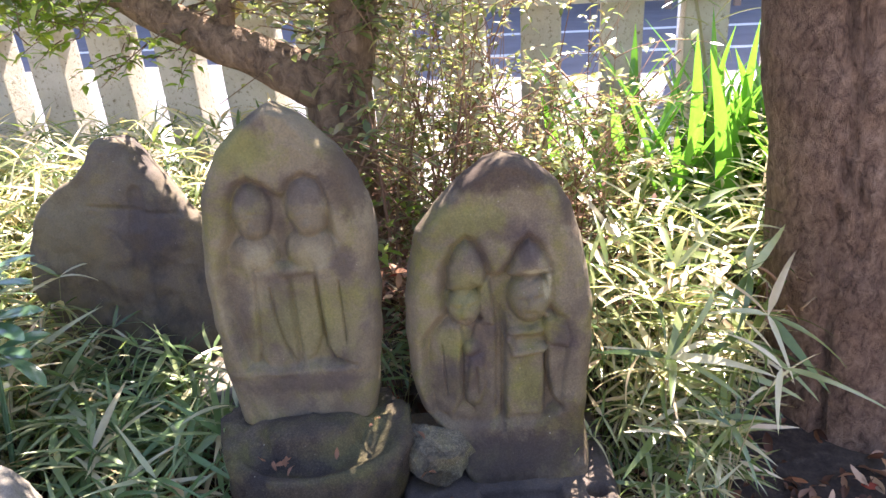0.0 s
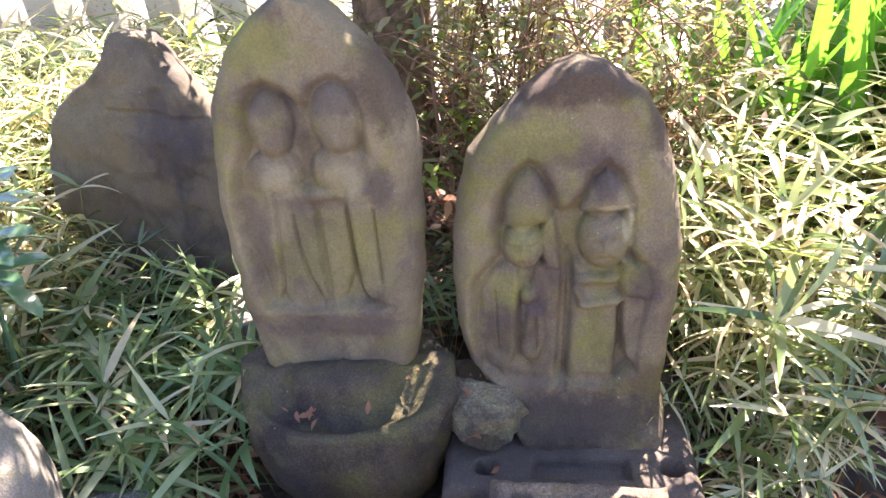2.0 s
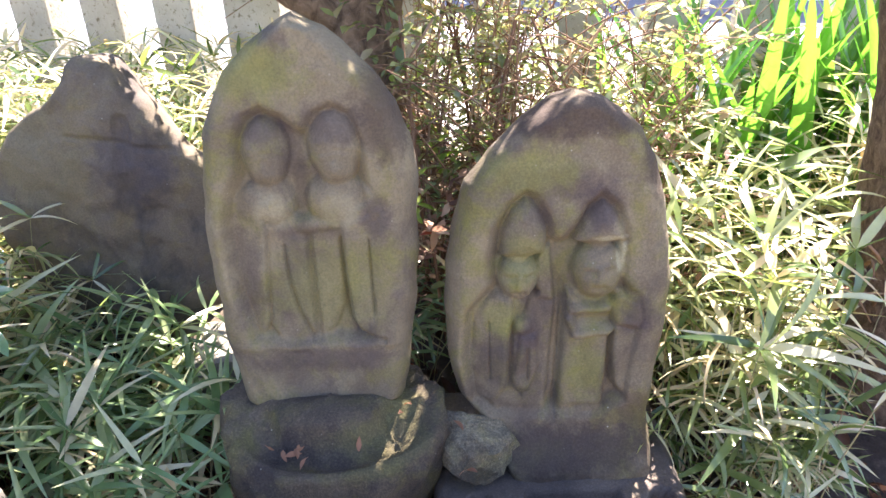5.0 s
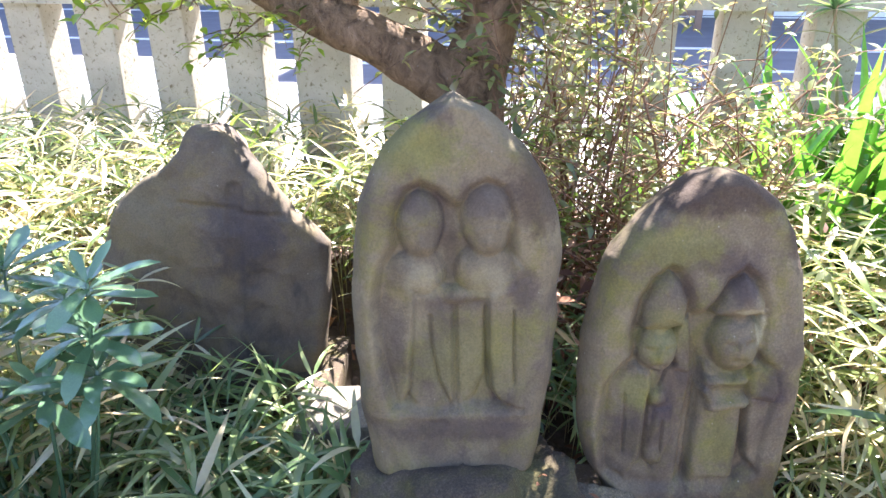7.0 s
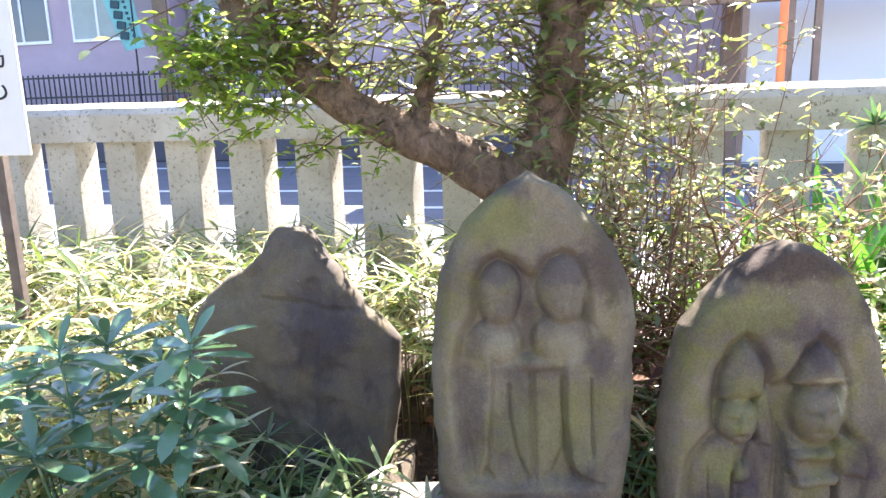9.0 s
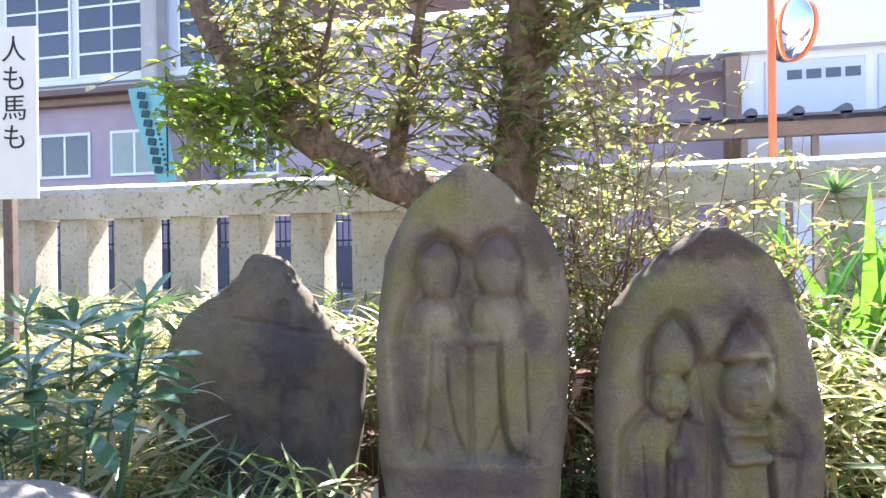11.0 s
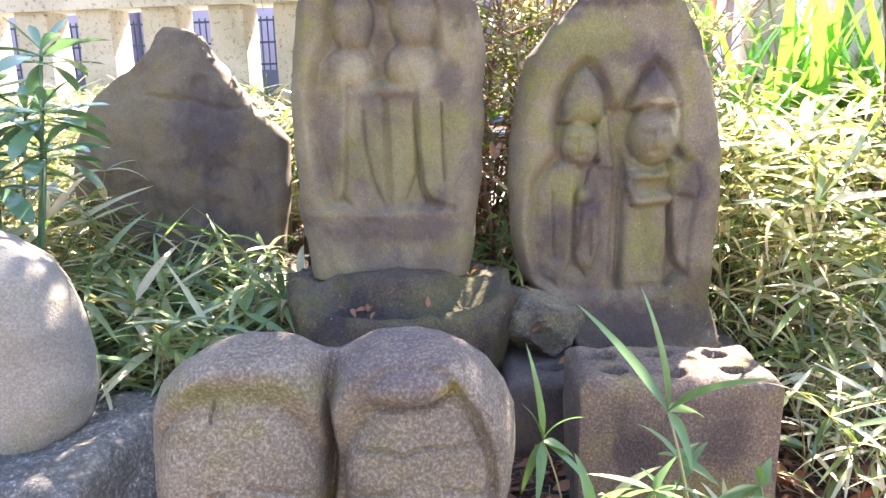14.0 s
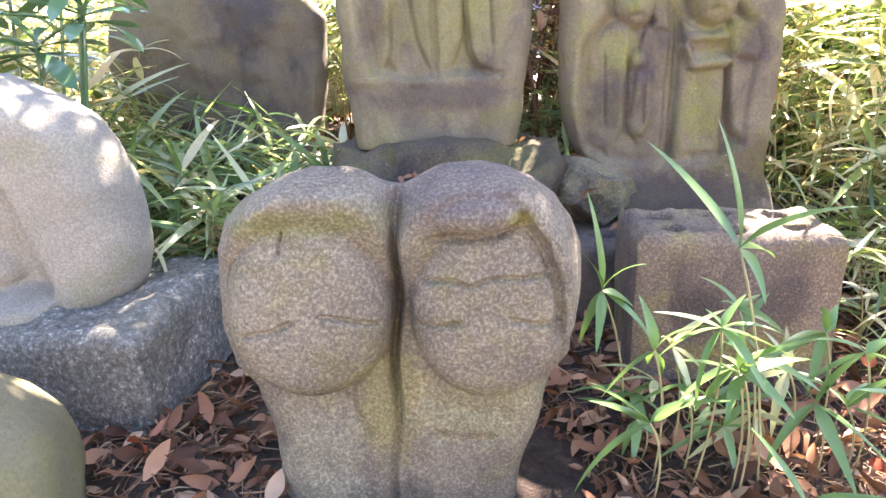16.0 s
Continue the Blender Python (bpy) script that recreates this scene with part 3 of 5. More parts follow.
# ---------------- carved stones ----------------
def soft(U, V, p, q, r):
    """Soft hollow round a line, 1 on it and fading outwards."""
    p, q = np.array(p, float), np.array(q, float)
    w = q - p
    t = np.clip(((U - p[0]) * w[0] + (V - p[1]) * w[1]) / (w @ w + 1e-9), 0, 1)
    d = np.hypot(U - p[0] - t * w[0], V - p[1] - t * w[1])
    return np.exp(-(d / r) ** 4)


def poly(U, V, pts, r, h):
    """A raised flat panel with rounded edges: its outline as corner points."""
    d = np.full(U.shape, 1e9)
    inside = np.zeros(U.shape, bool)
    for (ax, ay), (bx, by) in zip(pts, pts[1:] + pts[:1]):
        ex, ey = bx - ax, by - ay
        t = np.clip(((U - ax) * ex + (V - ay) * ey) / (ex * ex + ey * ey + 1e-12), 0, 1)
        d = np.minimum(d, np.hypot(U - ax - t * ex, V - ay - t * ey))
        if abs(ey) > 1e-9:
            inside ^= ((ay > V) != (by > V)) & (U < ex * (V - ay) / ey + ax)
    x = np.clip(np.where(inside, d, 0) / r, 0, 1)
    return h * np.sqrt(1 - (1 - x) ** 2)


def run(U, V, pts, r):
    """A carved line through several points, 1 on it."""
    return np.maximum.reduce([cap(U, V, p, q, r, r, 1, 0.8) for p, q in zip(pts, pts[1:])])


def sunk(U, V, pts, r):
    """A field that sinks softly inside an outline: 0 at its edge, 1 from r inwards."""
    p = poly(U, V, pts, r, 1.0)
    return step(1 - np.sqrt(np.clip(1 - p * p, 0, 1)), 0.0, 1.0)


def raised(U, V, pts, r, floor, top):
    """A form standing up from the hollow's floor to its top (a number or a field), with rounded edges."""
    return floor + (top - floor) * poly(U, V, pts, r, 1.0)


def dome_form(U, V, cu, cv, ru, rv, floor, top, power=0.45):
    return floor + (top - floor) * ell(U, V, cu, cv, ru, rv, 1.0, power)


def relief_a(U, V):
    """Two standing figures hand in hand in a sunk field, long sleeves hanging on both sides."""
    fl = -0.033
    niche = [(-0.062, 0.590), (-0.100, 0.570), (-0.128, 0.522), (-0.130, 0.462), (-0.154, 0.420), (-0.168, 0.340), (-0.158, 0.220), (-0.134, 0.122), (-0.060, 0.112), (0.0, 0.110), (0.060, 0.110),
             (0.112, 0.110), (0.126, 0.250), (0.130, 0.350), (0.136, 0.400), (0.120, 0.450), (0.116, 0.520), (0.096, 0.572), (0.058, 0.592), (0.020, 0.575), (0.0, 0.548), (-0.022, 0.572)]
    out = fl * sunk(U, V, niche, 0.033)
    fig = [out,
           dome_form(U, V, -0.064, 0.500, 0.045, 0.062, fl, 0.008, 0.55), dome_form(U, V, -0.063, 0.472, 0.036, 0.044, fl, 0.006, 0.55),
           dome_form(U, V, 0.058, 0.506, 0.050, 0.070, fl, 0.014, 0.55), dome_form(U, V, 0.060, 0.476, 0.040, 0.048, fl, 0.012, 0.55),
           dome_form(U, V, -0.068, 0.404, 0.052, 0.050, fl, 0.000, 0.55),
           dome_form(U, V, 0.056, 0.406, 0.060, 0.054, fl, 0.004, 0.55),
           raised(U, V, [(-0.100, 0.445), (-0.140, 0.410), (-0.150, 0.330), (-0.138, 0.226), (-0.118, 0.146), (-0.104, 0.130), (-0.086, 0.166), (-0.080, 0.259), (-0.072, 0.345), (-0.080, 0.430)], 0.014, fl, -0.036 + 0.50 * (U + 0.150)),
           raised(U, V, [(-0.092, 0.385), (-0.004, 0.380), (-0.002, 0.116), (-0.064, 0.110), (-0.092, 0.150)], 0.012, fl, -0.014 - 0.03 * (U + 0.04)),
           raised(U, V, [(-0.006, 0.380), (0.064, 0.380), (0.060, 0.200), (0.034, 0.140), (0.006, 0.112), (-0.004, 0.130)], 0.016, fl, -0.019),
           raised(U, V, [(0.056, 0.400), (0.136, 0.410), (0.132, 0.253), (0.120, 0.128), (0.098, 0.126), (0.078, 0.138), (0.065, 0.165), (0.058, 0.255)], 0.013, fl, -0.003),
           raised(U, V, [(0.098, 0.446), (0.146, 0.420), (0.146, 0.376), (0.100, 0.348), (0.056, 0.344), (0.052, 0.372), (0.100, 0.384)], 0.020, fl, 0.000),
           fl + 0.021 * cap(U, V, (-0.078, 0.352), (-0.004, 0.358), 0.021, 0.019, 1, 0.6), fl + 0.022 * cap(U, V, (-0.004, 0.358), (0.070, 0.362), 0.018, 0.020, 1, 0.6), dome_form(U, V, -0.006, 0.360, 0.028, 0.020, fl, -0.006, 0.6)]
    out = smax(fig, 0.0045)
    L = lambda pts, r=0.0045: run(U, V, pts, r)
    cuts = np.maximum.reduce([L([(-0.048, 0.320), (-0.046, 0.258), (-0.033, 0.183), (-0.006, 0.124)], 0.004), 0.6 * L([(0.0, 0.335), (0.003, 0.120)], 0.005), L([(0.058, 0.330), (0.060, 0.250), (0.066, 0.165), (0.080, 0.139), (0.100, 0.126), (0.128, 0.122)], 0.0055),
                              0.4 * L([(-0.077, 0.335), (-0.082, 0.255), (-0.088, 0.168)], 0.004), L([(0.108, 0.330), (0.112, 0.180)], 0.003)])
    out = out - 0.008 * cuts
    for cu, cv in ((-0.063, 0.478), (0.060, 0.484)):      # hair lines and worn noses
        out -= 0.0022 * run(U, V, [(cu - 0.036, cv + 0.010), (cu, cv + 0.022), (cu + 0.036, cv + 0.010)], 0.005)
        out += 0.0045 * ell(U, V, cu, cv - 0.014, 0.008, 0.016, 1)
    base = 1 - step(V, 0.100, 0.116)
    return out * (1 - base) + base * (-0.004 + 0.004 * soft(U, V, (0.0, 0.07), (0.01, 0.10), 0.03))


def relief_b(U, V):
    """Two standing figures with tall pointed headgear and long sleeves in a sunk field."""
    fl = -0.036
    niche = [(-0.058, 0.540), (-0.097, 0.512), (-0.130, 0.452), (-0.140, 0.390), (-0.136, 0.345), (-0.178, 0.290), (-0.190, 0.177), (-0.170, 0.066), (-0.110, 0.042), (0.0, 0.036), (0.110, 0.042), (0.158, 0.078),
             (0.164, 0.170), (0.178, 0.262), (0.168, 0.320), (0.142, 0.350), (0.142, 0.450), (0.118, 0.505), (0.081, 0.534), (0.044, 0.505), (0.020, 0.462), (0.008, 0.445), (-0.004, 0.484), (-0.028, 0.524)]
    out = fl * sunk(U, V, niche, 0.036)
    fig = [out,
           raised(U, V, [(-0.058, 0.520), (-0.086, 0.492), (-0.102, 0.450), (-0.106, 0.398), (-0.060, 0.386), (-0.016, 0.400), (-0.015, 0.457), (-0.034, 0.497)], 0.040, fl, 0.010),
           dome_form(U, V, -0.068, 0.356, 0.040, 0.052, fl, 0.014, 0.4), raised(U, V, [(-0.036, 0.410), (-0.008, 0.420), (0.004, 0.300), (-0.036, 0.305)], 0.010, fl, -0.012),
           raised(U, V, [(0.082, 0.512), (0.056, 0.484), (0.040, 0.452), (0.028, 0.424), (0.080, 0.412), (0.132, 0.424), (0.131, 0.452), (0.107, 0.492)], 0.036, fl, 0.014),
           dome_form(U, V, 0.080, 0.368, 0.050, 0.062, fl, 0.016, 0.4), raised(U, V, [(0.116, 0.440), (0.136, 0.440), (0.136, 0.360), (0.122, 0.330)], 0.008, fl, -0.006),
           raised(U, V, [(-0.104, 0.328), (-0.158, 0.284), (-0.168, 0.177), (-0.150, 0.084), (-0.112, 0.066), (-0.082, 0.114), (-0.080, 0.222), (-0.072, 0.270), (-0.074, 0.316)], 0.018, fl, -0.034 + 0.42 * (U + 0.168)),
           raised(U, V, [(-0.130, 0.110), (-0.118, 0.046), (-0.008, 0.044), (0.006, 0.300), (-0.040, 0.322), (-0.090, 0.300)], 0.012, fl, -0.018),
           dome_form(U, V, -0.058, 0.250, 0.026, 0.026, fl, -0.002), raised(U, V, [(-0.066, 0.232), (-0.026, 0.236), (-0.020, 0.163), (-0.040, 0.098), (-0.078, 0.104), (-0.076, 0.160)], 0.012, fl, -0.008), dome_form(U, V, -0.058, 0.125, 0.022, 0.030, fl, -0.002),
           raised(U, V, [(0.024, 0.326), (0.114, 0.326), (0.116, 0.263), (0.110, 0.052), (0.012, 0.044), (0.021, 0.265)], 0.016, fl, -0.010),
           raised(U, V, [(0.110, 0.340), (0.168, 0.314), (0.182, 0.264), (0.168, 0.236), (0.116, 0.246), (0.104, 0.285)], 0.018, fl, 0.002),
           raised(U, V, [(0.114, 0.256), (0.166, 0.244), (0.165, 0.170), (0.151, 0.086), (0.140, 0.088), (0.124, 0.113), (0.116, 0.170)], 0.011, fl, -0.008 - 0.10 * (U - 0.14)),
           fl + 0.040 * cap(U, V, (0.036, 0.288), (0.100, 0.290), 0.014, 0.014, 1, 0.35), fl + 0.046 * cap(U, V, (0.042, 0.238), (0.106, 0.242), 0.013, 0.014, 1, 0.35), fl + 0.042 * cap(U, V, (0.030, 0.270), (0.044, 0.240), 0.012, 0.012, 1, 0.35)]
    out = smax(fig, 0.004)
    L = lambda pts, r=0.004: run(U, V, pts, r)
    cuts = np.maximum.reduce([L([(0.016, 0.34), (0.018, 0.25), (0.009, 0.036)], 0.006), L([(0.112, 0.236), (0.118, 0.160), (0.128, 0.108), (0.146, 0.088)], 0.006), L([(-0.078, 0.255), (-0.080, 0.200), (-0.080, 0.115), (-0.060, 0.090)], 0.005), L([(-0.104, 0.322), (-0.066, 0.308), (-0.030, 0.322)], 0.006),
                              L([(0.036, 0.318), (0.080, 0.304), (0.122, 0.320)], 0.006), L([(0.048, 0.264), (0.106, 0.266)], 0.006), L([(-0.108, 0.398), (-0.066, 0.388), (-0.030, 0.398)], 0.004), L([(0.030, 0.424), (0.080, 0.412), (0.132, 0.426)], 0.004), L([(-0.040, 0.330), (-0.058, 0.270)], 0.004),
                              L([(0.042, 0.316), (0.075, 0.296), (0.108, 0.318)], 0.004), L([(0.018, 0.058), (0.060, 0.066), (0.108, 0.068)], 0.005), L([(-0.048, 0.20), (-0.046, 0.13)], 0.003), L([(0.128, 0.345), (0.140, 0.318), (0.156, 0.300)], 0.004), L([(-0.124, 0.26), (-0.120, 0.13)], 0.003)])
    out = out - 0.007 * cuts
    for cu, cv in ((-0.068, 0.352), (0.080, 0.362)):      # brows, eyes, noses, mouths
        out += 0.007 * cap(U, V, (cu, cv + 0.016), (cu, cv - 0.008), 0.006, 0.009, 1)
        for sgn in (-1, 1):
            out -= 0.0042 * run(U, V, [(cu + sgn * 0.011, cv + 0.010), (cu + sgn * 0.026, cv + 0.012)], 0.0045)
            out += 0.0028 * run(U, V, [(cu + sgn * 0.010, cv + 0.022), (cu + sgn * 0.028, cv + 0.022)], 0.005)
            out += 0.003 * ell(U, V, cu + sgn * 0.020, cv - 0.010, 0.014, 0.016, 1)
        out -= 0.004 * run(U, V, [(cu - 0.012, cv - 0.022), (cu + 0.012, cv - 0.022)], 0.0035)
    base = 1 - step(V, -0.02, 0.050)
    return out * (1 - base) + base * (0.010 + 0.050 * step(0.035 - V, 0.0, 0.09))


A_LEFT = [(-0.02, -0.168), (0.06, -0.178), (0.127, -0.187), (0.24, -0.193), (0.353, -0.195), (0.443, -0.192), (0.521, -0.180), (0.587, -0.156), (0.632, -0.128), (0.676, -0.083), (0.708, -0.040), (0.722, -0.016), (0.728, -0.002)]
A_RIGHT = [(-0.02, 0.160), (0.051, 0.174), (0.119, 0.184), (0.232, 0.195), (0.30, 0.203), (0.36, 0.199), (0.436, 0.202), (0.515, 0.190), (0.571, 0.168), (0.628, 0.131), (0.679, 0.082), (0.700, 0.055), (0.712, 0.026), (0.728, 0.002)]
B_LEFT = [(-0.075, -0.095), (-0.01, -0.125), (0.045, -0.152), (0.091, -0.186), (0.171, -0.204), (0.273, -0.209), (0.364, -0.205), (0.455, -0.190), (0.535, -0.167), (0.591, -0.120), (0.642, -0.068), (0.681, -0.015), (0.695, 0.028)]
B_RIGHT = [(-0.075, 0.222), (0.002, 0.216), (0.104, 0.217), (0.218, 0.228), (0.333, 0.233), (0.425, 0.221), (0.505, 0.206), (0.575, 0.184), (0.627, 0.157), (0.665, 0.110), (0.688, 0.066), (0.695, 0.034)]

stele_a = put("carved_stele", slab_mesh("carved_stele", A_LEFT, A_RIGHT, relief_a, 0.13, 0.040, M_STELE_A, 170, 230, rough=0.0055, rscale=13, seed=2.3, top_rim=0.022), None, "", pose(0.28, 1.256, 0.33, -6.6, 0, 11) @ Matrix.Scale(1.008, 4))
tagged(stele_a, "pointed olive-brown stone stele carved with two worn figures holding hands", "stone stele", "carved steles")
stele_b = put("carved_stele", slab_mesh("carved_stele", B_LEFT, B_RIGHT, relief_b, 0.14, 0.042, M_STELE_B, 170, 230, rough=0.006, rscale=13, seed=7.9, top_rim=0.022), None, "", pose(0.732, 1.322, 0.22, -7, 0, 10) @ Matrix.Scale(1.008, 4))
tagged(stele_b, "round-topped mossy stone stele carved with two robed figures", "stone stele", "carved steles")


def relief_l(U, V):
    a = 0.010 * ell(U, V, -0.18, 0.30, 0.22, 0.28, 1, 1.0)
    b = -0.008 * cap(U, V, (-0.06, 0.42), (-0.09, 0.05), 0.02, 0.03, 1) - 0.012 * step(U + 0.12 * (V - 0.3), -0.02, 0.06)
    return a + b - 0.006 * cap(U, V, (-0.2, 0.38), (0.10, 0.33), 0.008, 0.01, 1)


L_LEFT = [(-0.13, -0.33), (-0.06, -0.385), (0.03, -0.425), (0.14, -0.450), (0.26, -0.440), (0.33, -0.412), (0.39, -0.375), (0.44, -0.305), (0.478, -0.240), (0.510, -0.208), (0.548, -0.190), (0.566, -0.172), (0.575, -0.120)]
L_RIGHT = [(-0.13, 0.118), (-0.05, 0.146), (0.05, 0.160), (0.16, 0.166), (0.258, 0.170), (0.30, 0.128), (0.345, 0.080), (0.402, 0.040), (0.442, 0.008), (0.475, -0.018), (0.52, -0.048), (0.560, -0.078), (0.575, -0.112)]
stone_l = put("memorial_stone", slab_mesh("memorial_stone", L_LEFT, L_RIGHT, relief_l, 0.13, 0.03, M_ROCK_L, 110, 140, rough=0.018, rscale=7, seed=4.4), None, "", pose(-0.3, 1.715, 0.30, -8, 0, 8))
tagged(stone_l, "dark brown uncut upright memorial stone with a peaked top", "memorial stone")


def relief_s(U, V):
    """Two hooded heads side by side over a tapering body: broad soft hood brims, flat face discs, chins proud of the chest."""
    L = lambda pts, r=0.0045: run(U, V, pts, r)
    out = 0.010 * cap(U, V, (-0.10, 0.17), (-0.09, -0.02), 0.095, 0.08, 1, 0.4) + 0.010 * cap(U, V, (0.09, 0.17), (0.08, -0.02), 0.10, 0.08, 1, 0.4)
    for cu, cv, ru, rv in ((-0.102, 0.276, 0.097, 0.106), (0.105, 0.270, 0.094, 0.110)):
        d = np.sqrt(((U - cu) / ru) ** 2 + ((V - cv) / rv) ** 2)
        up = step(V, cv + 0.02, cv + rv * 1.05)
        hood = 0.037 * step(V, cv - 0.01, cv + 0.09) * np.clip(1 - ((U - cu) / 0.13) ** 4, 0, 1) + 0.009 * np.exp(-((d - 1.36) / 0.22) ** 2) * up
        face = 0.044 * np.clip(1 - d ** 8, 0, 1) ** 0.5 * (1 - up) + 0.038 * up + 0.006 * np.clip(1 - d ** 2, 0, 1) - 0.010 * up * np.exp(-((d - 0.98) / 0.16) ** 2)
        m = np.where(d < 1, 1.0, 0.0) * (1 - up) + up * step(1.30 - d, 0.0, 0.42)
        out = np.maximum(out, hood) * (1 - m) + m * np.maximum(face, out)
    band = 0.050 * run(U, V, [(0.145, 0.400), (0.172, 0.36), (0.190, 0.31), (0.196, 0.25)], 0.024) ** 0.6
    curl = 0.060 * ell(U, V, 0.090, 0.388, 0.058, 0.027, 1, 0.35)
    out = smax([out, band, curl], 0.004)
    lines = np.maximum.reduce([L([(-0.168, 0.262), (-0.140, 0.266), (-0.118, 0.276)]), L([(-0.084, 0.283), (-0.06, 0.277), (-0.026, 0.272)]), L([(0.012, 0.266), (0.04, 0.265), (0.066, 0.269)]), L([(0.127, 0.270), (0.150, 0.264), (0.178, 0.262)]),
                               L([(0.030, 0.319), (0.062, 0.318), (0.080, 0.309), (0.102, 0.319), (0.128, 0.318), (0.165, 0.321)], 0.004), L([(-0.125, 0.352), (-0.122, 0.372)], 0.003)])
    folds = np.maximum.reduce([L([(0.036, 0.366), (0.07, 0.362), (0.11, 0.364), (0.140, 0.380)], 0.006), L([(0.138, 0.386), (0.160, 0.352), (0.176, 0.305), (0.180, 0.25)], 0.007)])
    gap = np.exp(-((U - 0.002 + 0.05 * (0.4 - V) + 0.003 * np.sin(V * 38)) / (0.0048 + 0.016 * step(V, 0.37, 0.435))) ** 2)
    worn = L([(0.03, 0.15), (0.12, 0.13)], 0.012) + L([(0.04, 0.10), (0.10, 0.095)], 0.012) + L([(-0.07, 0.16), (-0.05, 0.11), (-0.06, 0.05)], 0.010)
    return out - 0.038 * gap * (0.25 + 0.75 * step(V, 0.10, 0.22)) - 0.007 * lines - 0.008 * folds - 0.004 * worn.clip(0, 1) - 0.02


S_LEFT = [(-0.02, -0.160), (0.054, -0.162), (0.120, -0.172), (0.168, -0.181), (0.198, -0.205), (0.245, -0.213), (0.30, -0.215), (0.345, -0.209), (0.378, -0.193), (0.402, -0.168), (0.420, -0.136), (0.430, -0.105), (0.434, -0.085)]
S_RIGHT = [(-0.02, 0.136), (0.057, 0.150), (0.125, 0.168), (0.168, 0.180), (0.198, 0.201), (0.245, 0.210), (0.29, 0.212), (0.335, 0.211), (0.366, 0.202), (0.394, 0.184), (0.415, 0.156), (0.428, 0.125), (0.433, 0.10), (0.434, 0.085)]
statue = put("hooded_statue", slab_mesh("hooded_statue", S_LEFT, S_RIGHT, relief_s, 0.20, 0.045, M_STATUE, 210, 230, rough=0.003, rscale=22, seed=1.2, top_pow=1.4, corner=0.26, notch=0.022, hump=0.16, top_rim=0.03), None, "", pose(0.375, 0.565, 0.0, -2, 0, 12))
tagged(statue, "rough brown-grey stone statue of two hooded heads side by side", "stone statue")

def boulder_mesh(name, rx, front, back, mat, seed, n=96):
    """A squat boulder that narrows to the ground: a flat seat for the stele, a sunk shelf before it, a worn bulging rim."""
    rings = [(0.0, 0.0, 0.335), (0.20, 0.20, 0.335), (0.36, 0.34, 0.333), (0.46, 0.42, 0.328), (0.51, 0.46, 0.315), (0.55, 0.49, 0.292), (0.60, 0.54, 0.272), (0.68, 0.62, 0.264), (0.76, 0.70, 0.266), (0.83, 0.77, 0.274), (0.90, 0.83, 0.284), (0.95, 0.88, 0.284), (0.985, 0.92, 0.276),
             (1.0, 0.95, 0.262), (0.995, 0.98, 0.235), (0.985, 1.0, 0.205), (0.965, 1.0, 0.17), (0.93, 0.985, 0.13), (0.88, 0.94, 0.09), (0.82, 0.87, 0.05), (0.77, 0.80, 0.01), (0.74, 0.76, -0.04)]
    verts, faces = [], []
    for wide, deep, height in rings:
        for j in range(n):
            a = 2 * math.pi * j / n
            c, s = math.cos(a), math.sin(a)
            c, s = math.copysign(abs(c) ** 0.85, c), math.copysign(abs(s) ** 0.85, s)
            ahead = max(0.0, -math.sin(a)) ** 0.7
            z = height if wide > 0.97 or height < 0.26 else 0.325 + (height - 0.325) * (0.25 + 0.95 * ahead)
            p = Vector((wide * c * rx, deep * s * (front if s < 0 else back), z))
            f = noise.fractal(p * 9 + Vector((seed, 0, 0)), 0.9, 2.1, 5)
            g = noise.fractal(p * 26 + Vector((0, seed, 0)), 0.9, 2.1, 4)
            k = 0.25 + 0.75 * min(1.0, max(0.0, (wide - 0.3) / 0.3))
            verts.append(p + Vector((c, s, 0.0)) * (0.020 * f + 0.012 * g) * wide + Vector((0, 0, (0.008 * f + 0.011 * g) * k)))
    for i in range(len(rings) - 1):
        for j in range(n):
            a, b = i * n + j, i * n + (j + 1) % n
            faces.append((a, a + n, b + n, b))
    return mesh_of(name, verts, faces, mat)


ped = put("boulder_pedestal", boulder_mesh("boulder_pedestal", 0.226, 0.185, 0.16, M_PED, 3.3), None, "", pose(0.292, 1.262, 0.0, 0, 0, 11))
tagged(ped, "dark mossy boulder pedestal with a sunk shelf under the pointed stele", "pedestal")

base_b = put("stone_plinth", pit_block("stone_plinth", 0.50, 0.40, 0.165, [("o", 0.086, 0.062, 0.024, 0.020, 0.045), ("o", 0.449, 0.067, 0.024, 0.020, 0.045), ("r", 0.272, 0.062, 0.090, 0.026, 0.035)], M_BLOCK, 6.0), None, "", pose(0.53, 1.105, 0.0, 0, 0, 10))
tagged(base_b, "dark stone plinth with a slot and two round flower holes", "plinth")
HOLES = [("o", 0.055, 0.115, 0.021, 0.017, 0.05), ("o", 0.15, 0.11, 0.021, 0.017, 0.05), ("o", 0.245, 0.115, 0.021, 0.017, 0.05), ("o", 0.06, 0.045, 0.021, 0.017, 0.05), ("o", 0.155, 0.042, 0.021, 0.017, 0.05), ("o", 0.25, 0.045, 0.021, 0.017, 0.05)]
block = put("offering_block", pit_block("offering_block", 0.315, 0.165, 0.247, HOLES, M_OFFER, 9.0, 0.0035, 0.009), None, "", pose(0.655, 0.93, 0.0, 0, 0, 8))
tagged(block, "squared brown stone offering block with six round holes", "offering stone")
